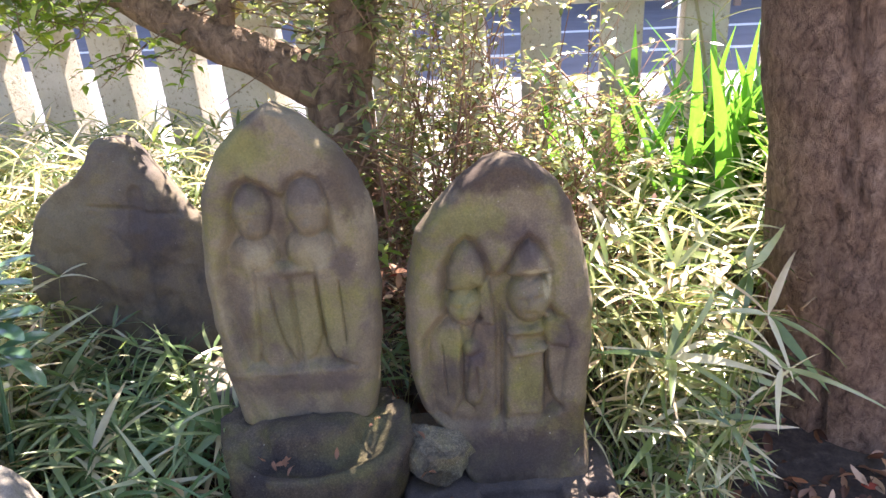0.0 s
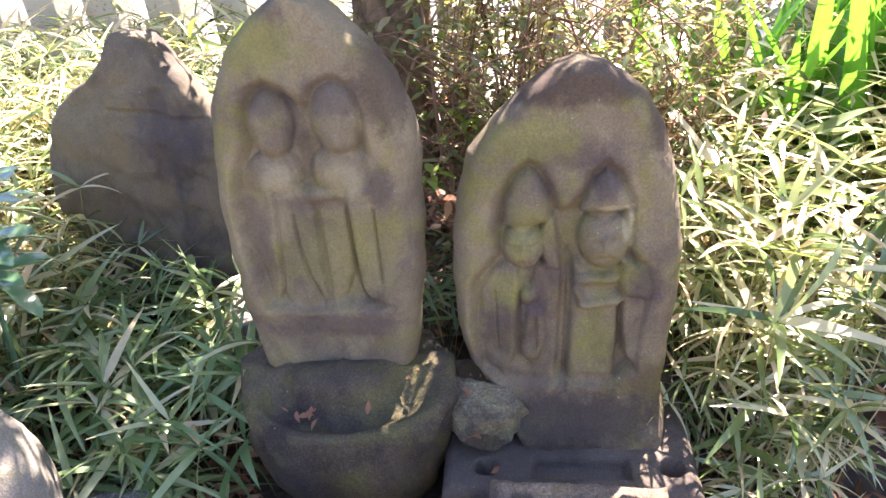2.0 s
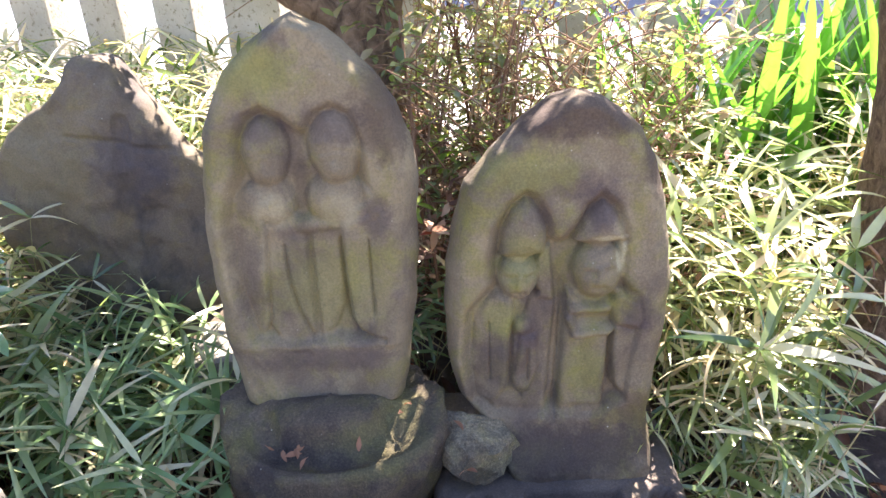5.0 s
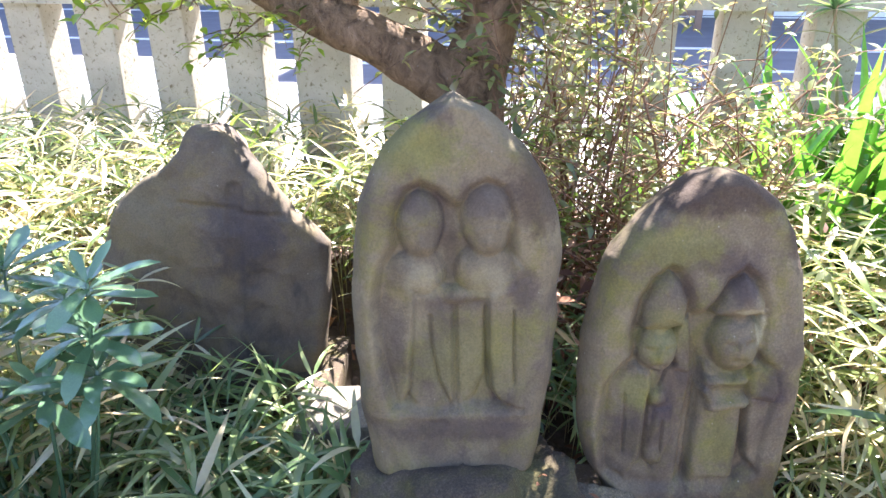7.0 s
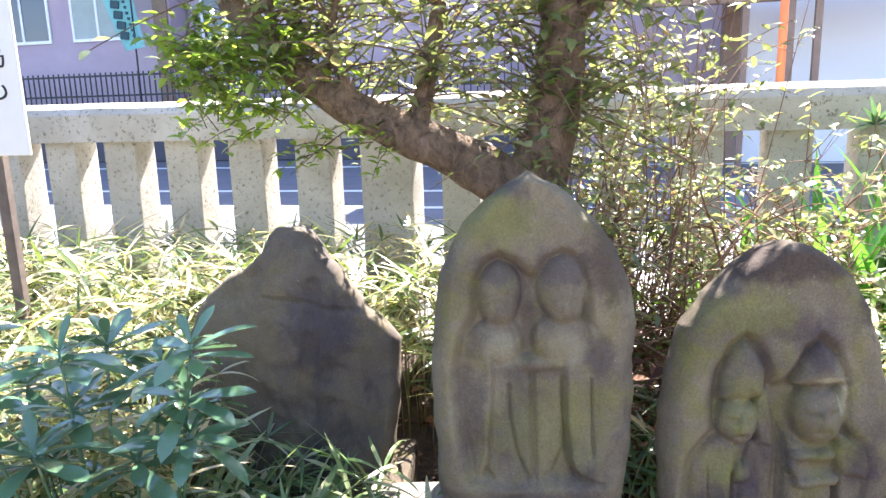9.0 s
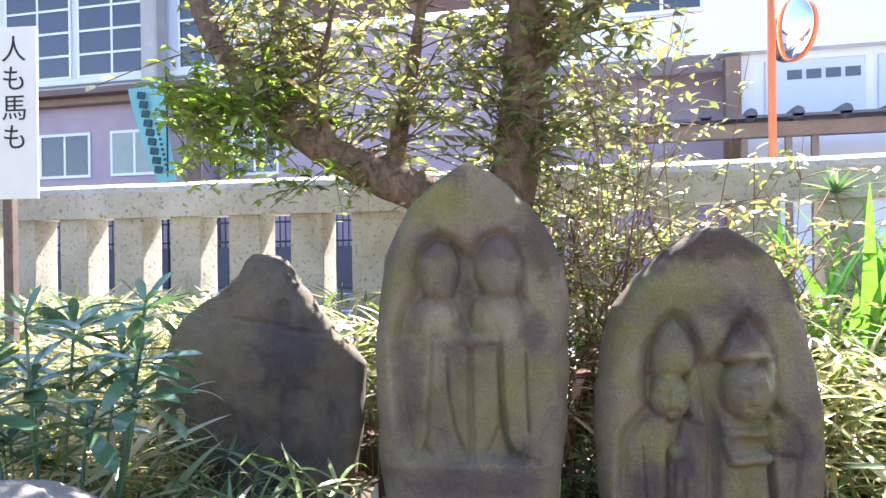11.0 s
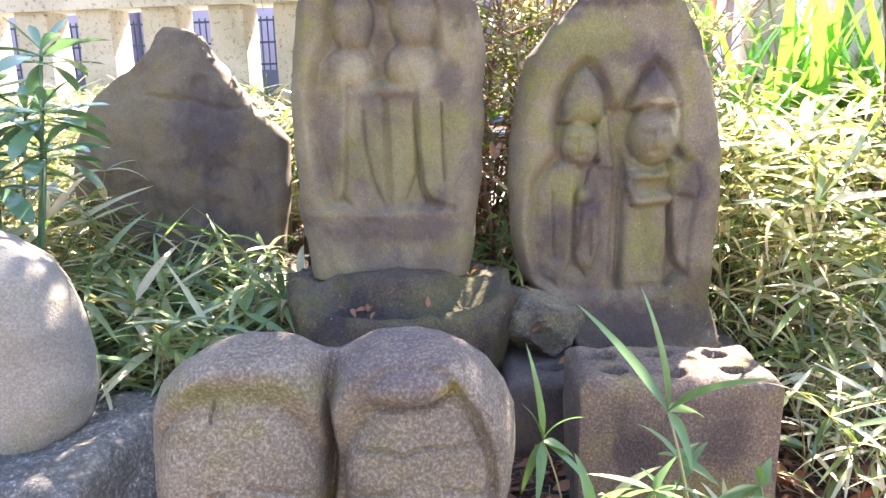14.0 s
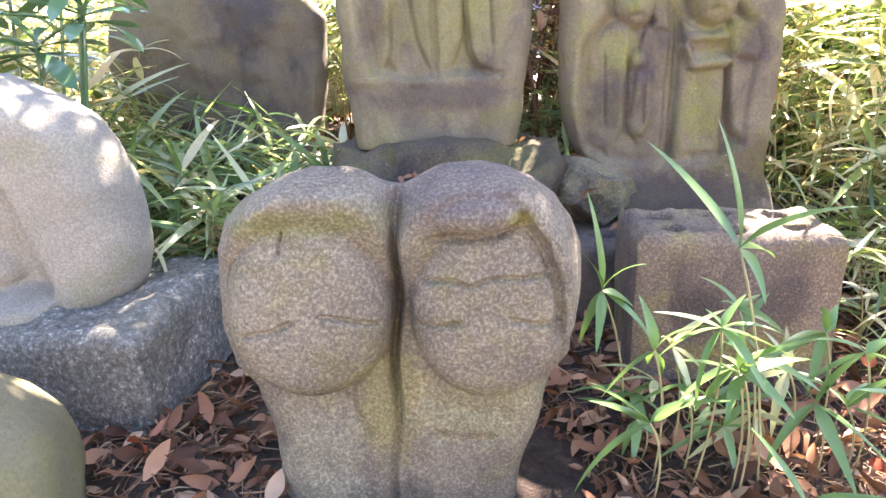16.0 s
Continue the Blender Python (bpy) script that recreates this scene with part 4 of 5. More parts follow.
def cut_rock(name, rx, ry, rz, mat, seed, cuts=15, n=44):
    """A broken stone: a lump cut by random planes, with worn arrises and pitted faces."""
    rr = random.Random(seed)
    planes = []
    for i in range(cuts):
        d = Vector((rr.gauss(0, 1), rr.gauss(0, 1), rr.gauss(0, 1))).normalized()
        planes.append((d, rr.uniform(0.58, 0.86)))
    verts, faces = [], []
    m = n // 2
    for i in range(m + 1):
        th = math.pi * i / m - math.pi / 2
        for j in range(n):
            ph = 2 * math.pi * j / n
            p = Vector((math.cos(th) * math.cos(ph), math.cos(th) * math.sin(ph), math.sin(th))) * 1.12
            for d, h in planes:
                over = p.dot(d) - h
                if over > 0:
                    p -= d * over
            p *= 1 + 0.10 * noise.fractal(p * 3.5 + Vector((seed, 0, 0)), 0.9, 2.1, 5)
            verts.append((p.x * rx, p.y * ry, p.z * rz))
    for i in range(m):
        for j in range(n):
            a, b = i * n + j, i * n + (j + 1) % n
            faces.append((a, b, b + n, a + n))
    return mesh_of(name, verts, faces, mat, False)


pebble = put("small_rock", cut_rock("small_rock", 0.102, 0.085, 0.088, M_PEBBLE, 8), None, "", pose(0.570, 1.270, 0.225, 8, 6, 12))
tagged(pebble, "pale lichened broken rock wedged between plinths", "rock")

granite = put("granite_base", pit_block("granite_base", 0.577, 0.34, 0.168, [], M_GRANITE, 12.0, 0.006, 0.014), None, "", pose(-0.618, 0.643, 0.0, 0, 0, 2))
tagged(granite, "rough speckled grey granite base slab", "stone base")


def relief_d(U, V):
    """A seated figure in an arched niche."""
    niche = cap(U, V, (-0.05, 0.05), (-0.05, 0.17), 0.185, 0.15, 1, 0.15)
    fig = smax([ell(U, V, -0.05, 0.075, 0.125, 0.055, 0.045), ell(U, V, -0.05, 0.15, 0.085, 0.085, 0.045), ell(U, V, -0.05, 0.25, 0.045, 0.05, 0.05), cap(U, V, (-0.05, 0.0), (0.10, 0.0), 0.05, 0.045, 0.055)], 0.01)
    return -0.055 * niche.clip(0, 1) * step(V, 0.02, 0.045) + fig * niche.clip(0, 1)


D_LEFT = [(0.0, -0.27), (0.10, -0.29), (0.20, -0.28), (0.29, -0.23), (0.36, -0.16), (0.405, -0.08), (0.42, -0.01)]
D_RIGHT = [(0.0, 0.245), (0.03, 0.268), (0.08, 0.282), (0.15, 0.286), (0.22, 0.280), (0.27, 0.264), (0.32, 0.228), (0.365, 0.168), (0.405, 0.085), (0.42, 0.0)]
dome = put("niche_stone", slab_mesh("niche_stone", D_LEFT, D_RIGHT, relief_d, 0.22, 0.10, M_DOME, 90, 110, rough=0.003, seed=11.0), None, "", pose(-0.335, 0.705, 0.158, 0, 0, 16) @ Matrix.Scale(0.87, 4))
tagged(dome, "smooth pale grey round-topped stone with a carved niche", "carved stone")
ball = put("round_stone", rock_mesh("round_stone", 0.155, 0.15, 0.155, M_MOSSBALL, 15.0, 0.05, 48, 0.95), None, "", pose(-0.172, 0.435, 0.058, 0, 0, 0))
tagged(ball, "moss-tinted rounded stone at the edge of the bed", "stone")
slab = part("stone_slab", roughen(box(-0.36, 0.30, -0.09, 0.26, -0.24, 0.0, 0.015, 2), 0.008, 6), M_PED, None, m=pose(-0.40, 1.64, 0.195, 0, 0, 8))
tagged(slab, "flat dark stone slab under the memorial stone", "stone slab")
slab2 = part("paving_stone", roughen(box(-0.11, 0.10, -0.08, 0.10, -0.28, 0.02, 0.012, 2), 0.004, 6), M_DOME, None, m=pose(-0.06, 1.56, 0.19, 0, 0, 12))
tagged(slab2, "flat sunlit grey stone between the standing stones", "stone slab")

# ---------------- trees ----------------
rng = random.Random(11)


def leaf_at(bag, shape, p, az, el, roll=0.0, scale=1.0):
    v, f = shape
    bag.add(v @ rot_to(az, el, roll).T * scale + np.array(p), f)


def bezier(p0, p1, p2, n):
    p0, p1, p2 = Vector(p0), Vector(p1), Vector(p2)
    return [p0 * (1 - t) ** 2 + p1 * 2 * t * (1 - t) + p2 * t * t for t in np.linspace(0, 1, n)]


OVATE = [leaf_shape(0.042, 0.019, d, f, 4, 1.0, 0.45) for d, f in ((0.3, 0.25), (0.7, 0.35), (0.1, 0.15), (0.5, 0.5))]


def leafy_twig(wood, leaves, start, aim, length, leaf_n, r=0.003, size=1.0, shapes=OVATE, leaf_from=0.25):
    aim = Vector(aim).normalized()
    mid = Vector(start) + aim * length * 0.5 + Vector((0, 0, 0.10 * length))
    end = Vector(start) + aim * length + Vector((rng.uniform(-1, 1), rng.uniform(-1, 1), rng.uniform(-0.9, 0.4))) * 0.25 * length
    pts = bezier(start, mid, end, 6)
    wood.add(*tube(pts, np.linspace(r, r * 0.35, 6).tolist(), 4))
    az0 = rng.uniform(0, 6.28)
    for i in range(leaf_n):
        t = leaf_from + (1 - leaf_from) * (i + 0.5) / leaf_n
        k = min(int(t * 5), 4)
        p = pts[k].lerp(pts[k + 1], t * 5 - k)
        leaf_at(leaves, rng.choice(shapes), p, az0 + i * 2.4 + rng.uniform(-0.4, 0.4), rng.uniform(-0.5, 0.7), rng.uniform(-0.5, 0.5), size * rng.uniform(0.7, 1.25))


def on_path(ctrl, t):
    p, r = smooth_path(ctrl, 40)
    i = min(int(t * 39), 38)
    return Vector(p[i]).lerp(Vector(p[i + 1]), t * 39 - i)


TRUNK = [(0.20, 2.14, -0.05, 0.16), (0.19, 2.12, 0.25, 0.115), (0.185, 2.10, 0.6, 0.10), (0.19, 2.08, 0.88, 0.10), (0.25, 2.09, 1.12, 0.074), (0.285, 2.10, 1.45, 0.064), (0.30, 2.12, 1.9, 0.052), (0.33, 2.16, 2.8, 0.03)]
BRANCH = [(0.20, 2.08, 0.90, 0.085), (0.07, 2.05, 0.985, 0.072), (-0.10, 2.03, 1.075, 0.063), (-0.30, 2.02, 1.165, 0.055), (-0.50, 2.02, 1.30, 0.046), (-0.66, 2.02, 1.46, 0.038), (-0.80, 2.05, 1.68, 0.03), (-0.95, 2.10, 2.05, 0.014)]
FORK = [(-0.13, 2.03, 1.10, 0.034), (-0.10, 2.05, 1.26, 0.026), (-0.06, 2.08, 1.5, 0.02), (0.0, 2.1, 1.9, 0.01)]
LIMB2 = [(-0.52, 2.02, 1.31, 0.022), (-0.55, 2.0, 1.45, 0.015), (-0.48, 2.0, 1.65, 0.012), (-0.44, 2.0, 1.95, 0.006)]
LIMB3 = [(0.28, 2.10, 1.38, 0.03), (0.45, 2.1, 1.55, 0.022), (0.62, 2.14, 1.8, 0.014), (0.75, 2.2, 2.2, 0.007)]
LIMB4 = [(-0.30, 2.02, 1.18, 0.018), (-0.36, 1.98, 1.36, 0.013), (-0.30, 1.97, 1.6, 0.008), (-0.33, 1.97, 1.9, 0.005)]
tree = thing("evergreen_tree", "leaning evergreen tree with a low bent limb behind the steles", "tree")
tv, tf = limb(TRUNK, 60, 28, 0.10, 1.0, 7)
put("trunk", mesh_of("trunk", tv, tf, M_BARK_T), tree)
for c, nm, s in ((BRANCH, "limb", 20), (FORK, "limb", 10), (LIMB2, "limb", 8), (LIMB3, "limb", 10), (LIMB4, "limb", 8)):
    v, f = limb(c, 40, s, 0.12, 4.0, 9)
    put(nm, mesh_of("limb", v, f, M_BARK_T), tree)
wood, crown, young = Bag(), Bag(), Bag()
for i in range(560):
    src, lo, hi = rng.choice(((BRANCH, 0.35, 1.0), (BRANCH, 0.5, 1.0), (FORK, 0.15, 1.0), (LIMB2, 0.2, 1), (LIMB3, 0.15, 1), (LIMB3, 0.3, 1), (LIMB4, 0.2, 1), (TRUNK, 0.5, 0.95), (TRUNK, 0.55, 0.9), (TRUNK, 0.5, 0.75)))
    p = on_path(src, rng.uniform(lo, hi))
    aim = (rng.uniform(-0.6, 1) if src is BRANCH else rng.uniform(-1, 1), rng.uniform(0.1, 0.9) if src is BRANCH else rng.uniform(-0.9, 0.9), rng.uniform(0.0, 0.9) if src is BRANCH else rng.uniform(-0.35, 0.8))
    leafy_twig(wood, crown, p, aim, rng.uniform(0.16, 0.5), rng.randint(7, 13), 0.0035, rng.uniform(0.9, 1.45))
for i in range(130):         # sunlit young growth on the low limb
    p = Vector((rng.uniform(-0.80, -0.44), rng.uniform(1.86, 2.1), rng.uniform(1.12, 1.38)))
    leafy_twig(wood, young, p, (rng.uniform(-0.8, 0.5), rng.uniform(-0.8, 0.3), rng.uniform(-0.2, 0.7)), rng.uniform(0.10, 0.2), rng.randint(7, 10), 0.002, 1.2)
for i in range(16):          # small spray hanging under the limb
    p = Vector((rng.uniform(-0.42, -0.18), rng.uniform(1.88, 2.0), rng.uniform(1.05, 1.14)))
    leafy_twig(wood, young, p, (rng.uniform(-0.8, 0.6), -0.4, rng.uniform(-0.7, 0.1)), rng.uniform(0.08, 0.16), 7, 0.002, 0.9)
for i in range(210):         # unseen dense upper crown, added to shade the hooded statue
    q = Vector((rng.uniform(0.15, 1.05), 1.88 + rng.gauss(0, 0.14), rng.uniform(1.85, 2.7)))
    leafy_twig(wood, crown, q, (rng.uniform(-1, 1), rng.uniform(-0.6, 0.6), rng.uniform(-0.3, 0.6)), rng.uniform(0.25, 0.45), 11, 0.0035, rng.uniform(1.3, 1.9))
tagged(put("twig_mass", wood.mesh("twig_mass", M_BARK_T), tree), kind="stuff")
tagged(put("crown", crown.mesh("crown", M_TREELEAF), tree), kind="stuff")
tagged(put("young_leaves", young.mesh("young_leaves", M_TREELEAF_Y), tree), kind="stuff")

# thicket of thin stems beside the trunk
shrub = thing("thicket_shrub", "tangled shrub of thin brown stems with small leaves", "shrub")
stems, leaves, dead, bright = Bag(), Bag(), Bag(), Bag()
for i in range(105):
    x, y = rng.uniform(0.30, 1.0), rng.uniform(1.80, 2.5)
    h = rng.uniform(0.55, 1.65) * (1.0 if x < 0.7 else 0.72)
    r = rng.choice((0.002, 0.003, 0.003, 0.004, 0.008))
    h = min(h, 0.95) if r > 0.005 else h
    top = Vector((x + rng.gauss(0.06, 0.16), y + rng.gauss(0, 0.12), h))
    mid = Vector((x + rng.gauss(0, 0.12), y + rng.gauss(0, 0.12), h * 0.55))
    pts = bezier((x, y, 0.0), mid, top, 9)
    stems.add(*tube(pts, np.linspace(r, r * 0.4, 9).tolist(), 5))
    for q in range(rng.randint(8, 13)):
        t = rng.uniform(0.3, 1.0)
        p = pts[min(int(t * 8), 8)]
        # a tenth of the sprays take a lighter leaf colour that imitates sunlit leaves
        leafy_twig(stems, (bright if rng.random() < 0.10 else leaves) if p.z > 0.55 or rng.random() < 0.3 else dead, p, (rng.uniform(-1, 1), rng.uniform(-1, 0.8), rng.uniform(-0.3, 0.8)), rng.uniform(0.10, 0.30), rng.randint(6, 10), 0.0016, rng.uniform(0.6, 1.1))
for i in range(230):          # bare dry twigs low down
    x, y, z = rng.uniform(0.32, 0.85), rng.uniform(1.75, 2.2), rng.uniform(0.25, 0.9)
    a = Vector((rng.uniform(-1, 1), rng.uniform(-1, 0.6), rng.uniform(-1, 1))).normalized()
    pts = bezier((x, y, z), Vector((x, y, z)) + a * 0.12 + Vector((0, 0, 0.04)), Vector((x, y, z)) + a * rng.uniform(0.15, 0.32), 5)
    stems.add(*tube(pts, [0.0022, 0.002, 0.0018, 0.0014, 0.001], 4))
tagged(put("stem_mass", stems.mesh("stem_mass", M_TWIG), shrub), kind="stuff")
tagged(put("foliage", leaves.mesh("foliage", M_TREELEAF), shrub), kind="stuff")
tagged(put("lit_tone_foliage", bright.mesh("lit_tone_foliage", M_TREELEAF_Y), shrub), kind="stuff")
tagged(put("dead_foliage", dead.mesh("dead_foliage", M_DRY), shrub), kind="stuff")

# large trunk on the other side
tree2 = thing("broad_tree", "thick leaning tree with cracked red-brown bark", "tree")
BIG = [(1.74, 1.86, -0.15, 0.33), (1.70, 1.86, 0.06, 0.255), (1.655, 1.86, 0.35, 0.215), (1.60, 1.85, 0.75, 0.195), (1.535, 1.85, 1.15, 0.188), (1.45, 1.85, 1.7, 0.18), (1.36, 1.88, 2.5, 0.16), (1.25, 1.95, 3.6, 0.11)]
p, r = smooth_path(BIG, 150)
v, f = tube(p, r, 72, 0.07, 8.0, 6)
# two long cracks in the bark
cv = []
for i, q in enumerate(v):
    row = i // 72
    c = Vector(p[row])
    d = Vector(q) - c
    a = math.atan2(d.y, d.x)
    z = q.z
    for a0, z0, z1 in ((-2.02 + 0.28 * noise.noise(Vector((0, 0, z * 3))) + 0.25 * (z - 0.5), 0.0, 1.4), (-1.75 + 0.2 * noise.noise(Vector((5, 0, z * 4))), 0.55, 1.5)):
        w = math.exp(-((a - a0) / 0.035) ** 2) * (1 if z0 < z < z1 else 0)
        d *= 1 - 0.16 * w
    cv.append(c + d)
put("trunk", mesh_of("trunk", cv, f, M_BARK_R), tree2)
put("limb", mesh_of("limb", *limb([(1.25, 1.95, 3.5, 0.09), (0.9, 2.1, 4.0, 0.06), (0.4, 2.3, 4.5, 0.03)], 16, 12, 0.1), M_BARK_R), tree2)
put("limb", mesh_of("limb", *limb([(1.25, 1.95, 3.5, 0.08), (1.7, 2.2, 4.1, 0.05), (2.2, 2.4, 4.7, 0.03)], 16, 12, 0.1), M_BARK_R), tree2)
# Unseen low limb, added to carry the leaves that shade the offering block.
put("limb", mesh_of("limb", *limb([(1.36, 1.88, 2.5, 0.07), (1.40, 2.30, 2.62, 0.05), (1.34, 2.75, 2.66, 0.03), (1.20, 3.15, 2.70, 0.012)], 20, 10, 0.1), M_BARK_R), tree2)
w2, c2 = Bag(), Bag()
for i in range(17):          # unseen spray of the low limb, added to shade the offering block
    q = Vector((rng.uniform(1.22, 1.44), rng.uniform(2.74, 3.06), rng.uniform(2.52, 2.74)))
    leafy_twig(w2, c2, q, (rng.uniform(-1, 1), rng.uniform(-1, 1), rng.uniform(-0.2, 0.5)), rng.uniform(0.2, 0.35), 11, 0.004, 1.9)
for i in range(160):
    q = Vector((rng.uniform(0.3, 2.4), rng.uniform(1.6, 2.9), rng.uniform(3.7, 5.0)))
    leafy_twig(w2, c2, q, (rng.uniform(-1, 1), rng.uniform(-1, 1), rng.uniform(-0.4, 0.6)), rng.uniform(0.25, 0.5), 10, 0.004, 1.7)
tagged(put("twig_mass", w2.mesh("twig_mass", M_BARK_R), tree2), kind="stuff")
tagged(put("crown", c2.mesh("crown", M_TREELEAF), tree2), kind="stuff")
rt = Bag()
for i in range(9):           # thin dead twigs against the trunk
    a = Vector((1.42 + rng.uniform(-0.06, 0.06), 1.68 + rng.uniform(-0.05, 0.02), 0.42 + rng.uniform(-0.08, 0.14)))
    pts = bezier(a, a + Vector((rng.uniform(-0.1, 0.05), -0.05, rng.uniform(0, 0.1))), a + Vector((rng.uniform(-0.16, 0.05), rng.uniform(-0.1, 0), rng.uniform(-0.03, 0.14))), 6)
    rt.add(*tube(pts, [0.005, 0.004, 0.004, 0.003, 0.002, 0.0015], 5))
put("dead_branch", rt.mesh("dead_branch", M_TWIG), tree2, "bare dead twigs")

# ---------------- bamboo grass ----------------
SASA = [leaf_shape(1.0, w, d, f, 6, 0.95, 0.22, c) for w, d, f, c in ((0.085, 0.5, 0.25, 0.05), (0.10, 0.9, 0.3, -0.08), (0.07, 1.3, 0.2, 0.1), (0.09, 0.25, 0.35, 0.0), (0.115, 0.7, 0.15, 0.12))]


def blocked(x, y, pad=0.0):
    """Keeps culms out of the stones."""
    for cx, cy, rx, ry in ((0.28, 1.28, 0.27, 0.24), (0.76, 1.32, 0.30, 0.26), (0.81, 1.0, 0.21, 0.13), (0.38, 0.65, 0.24, 0.2), (-0.3, 1.74, 0.50, 0.11), (-0.33, 0.81, 0.34, 0.22), (1.68, 1.86, 0.24, 0.24), (0.19, 2.1, 0.12, 0.12), (-0.03, 1.55, 0.13, 0.10)):
        if ((x - cx) / (rx + pad)) ** 2 + ((y - cy) / (ry + pad)) ** 2 < 1:
            return True
    return False


def culm(stem_bag, leaf_bag, x, y, h, lean_az, lean, size, n_top, n_side, r=0.0016):
    z0 = ground_height(x, y)
    top = Vector((x + math.cos(lean_az) * lean, y + math.sin(lean_az) * lean, z0 + h))
    pts = bezier((x, y, z0 - 0.02), (x, y, z0 + h * 0.6), top, 5)
    stem_bag.add(*tube(pts, [r, r, r * 0.9, r * 0.8, r * 0.5], 4))
    a0 = rng.uniform(0, 6.28)
    for i in range(n_top):
        leaf_at(leaf_bag, rng.choice(SASA), top, a0 + i * 6.28 / n_top + rng.uniform(-0.5, 0.5), rng.uniform(-0.25, 0.95), rng.uniform(-0.7, 0.7), size * rng.uniform(0.65, 1.15))
    for i in range(n_side):
        t = rng.uniform(0.35, 0.9)
        k = min(int(t * 4), 3)
        q = pts[k].lerp(pts[k + 1], t * 4 - k)
        leaf_at(leaf_bag, rng.choice(SASA), q, rng.uniform(0, 6.28), rng.uniform(-0.2, 0.8), rng.uniform(-0.7, 0.7), size * rng.uniform(0.6, 1.0))


def clear_of_trunk(x, y):
    """Leaves the ground before the broad trunk open."""
    return y > 2.05 or x < 1.0 + 0.30 * (y - 0.4)


def sasa_bed(name, label, region, count, hmin, hmax, size, mat, keep=None):
    st, lf = Bag(), Bag()
    made = 0
    while made < count:
        x, y = rng.uniform(region[0], region[1]), rng.uniform(region[2], region[3])
        if blocked(x, y) or (keep and not keep(x, y)):
            made += 0.02
            continue
        made += 1
        culm(st, lf, x, y, rng.uniform(hmin, hmax), rng.uniform(0, 6.28), rng.uniform(0.02, 0.12), size * rng.uniform(0.8, 1.2), rng.randint(5, 8), rng.randint(2, 5))
    ob = thing(name, label, "bamboo grass", kind="stuff")
    tagged(put("culms", st.mesh("culms", M_STRAW), ob), kind="stuff")
    tagged(put("leaves", lf.mesh("leaves", mat), ob), kind="stuff")
    return ob


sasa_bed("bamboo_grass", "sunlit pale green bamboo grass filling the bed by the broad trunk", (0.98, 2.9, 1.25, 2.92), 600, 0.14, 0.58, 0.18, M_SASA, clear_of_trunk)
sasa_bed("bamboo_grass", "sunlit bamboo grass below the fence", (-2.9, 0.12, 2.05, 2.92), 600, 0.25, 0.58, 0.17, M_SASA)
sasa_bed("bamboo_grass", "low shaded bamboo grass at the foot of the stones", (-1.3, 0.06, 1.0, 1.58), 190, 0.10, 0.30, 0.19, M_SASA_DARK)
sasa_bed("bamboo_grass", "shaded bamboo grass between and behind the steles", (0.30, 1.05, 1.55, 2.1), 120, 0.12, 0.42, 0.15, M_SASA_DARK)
sasa_bed("bamboo_grass", "low bamboo grass in front of the broad trunk", (1.02, 1.6, 0.95, 1.6), 80, 0.05, 0.22, 0.11, M_SASA, clear_of_trunk)
sasa_bed("bamboo_grass", "bamboo grass behind the niche stone", (-1.9, -0.50, 1.12, 2.1), 380, 0.18, 0.52, 0.17, M_SASA)


def single_leaf(parent, base, tip, width, mat, droop=0.5, fold=0.3, curl=0.0, roll=0.0):
    """One blade from base to tip as a part of its own."""
    b, t = Vector(base), Vector(tip)
    L = (t - b).length
    v, f = leaf_shape(L * 1.05, width, droop, fold, 9, 0.95, 0.25, curl)
    end = Vector(v[-1])
    d = t - b
    el0 = math.atan2(end.z, end.x)
    m = rot_to(math.atan2(d.y, d.x), math.asin(max(-1, min(1, d.z / L))) - el0, roll)
    return put("leaf", mesh_of("leaf", v @ m.T + np.array(b), f, mat), parent)


front = thing("bamboo_grass_plant", "slender green bamboo grass sprig before the offering block", "bamboo grass")


def sprig(joint, foot, tips, mat=M_SASA_FRONT, w=0.016):
    f0, j = Vector(foot), Vector(joint)
    pts = bezier(f0, f0.lerp(j, 0.5) + Vector((0.02, 0, 0.02)), j, 8)
    put("stem", mesh_of("stem", *tube(pts, [0.0015] * 8, 6), M_STRAW), front)
    for i, tp in enumerate(tips):
        single_leaf(front, j, tp, 1.15 * w * (1.0 + 0.25 * math.sin(i * 2.1)), mat, 0.35 + 0.3 * (i % 3), 0.3, 0.03, 0.3 * math.sin(i * 1.7))


sprig((0.749, 0.68, 0.327), (0.80, 0.665, 0.0), [(0.715, 0.70, 0.467), (0.839, 0.62, 0.391), (0.771, 0.62, 0.285), (0.643, 0.72, 0.434), (0.80, 0.72, 0.30)], M_SASA_FRONT, 0.017)
sprig((0.602, 0.80, 0.214), (0.64, 0.80, 0.0), [(0.577, 0.82, 0.346), (0.571, 0.80, 0.271), (0.66, 0.78, 0.265), (0.577, 0.78, 0.140), (0.645, 0.80, 0.19), (0.679, 0.78, 0.111), (0.60, 0.74, 0.15)], M_SASA_FRONT, 0.014)
sprig((0.735, 0.66, 0.235), (0.72, 0.66, 0.0), [(0.66, 0.66, 0.25), (0.665, 0.65, 0.20), (0.80, 0.64, 0.24), (0.82, 0.66, 0.20), (0.78, 0.62, 0.17), (0.70, 0.62, 0.15), (0.76, 0.68, 0.27)], M_SASA_FRONT, 0.013)
sprig((0.861, 0.70, 0.12), (0.875, 0.70, 0.0), [(0.814, 0.70, 0.175), (0.875, 0.60, 0.06), (0.853, 0.70, 0.216), (0.93, 0.62, 0.09), (0.80, 0.66, 0.05), (0.94, 0.72, 0.19)], M_SASA_FRONT, 0.013)
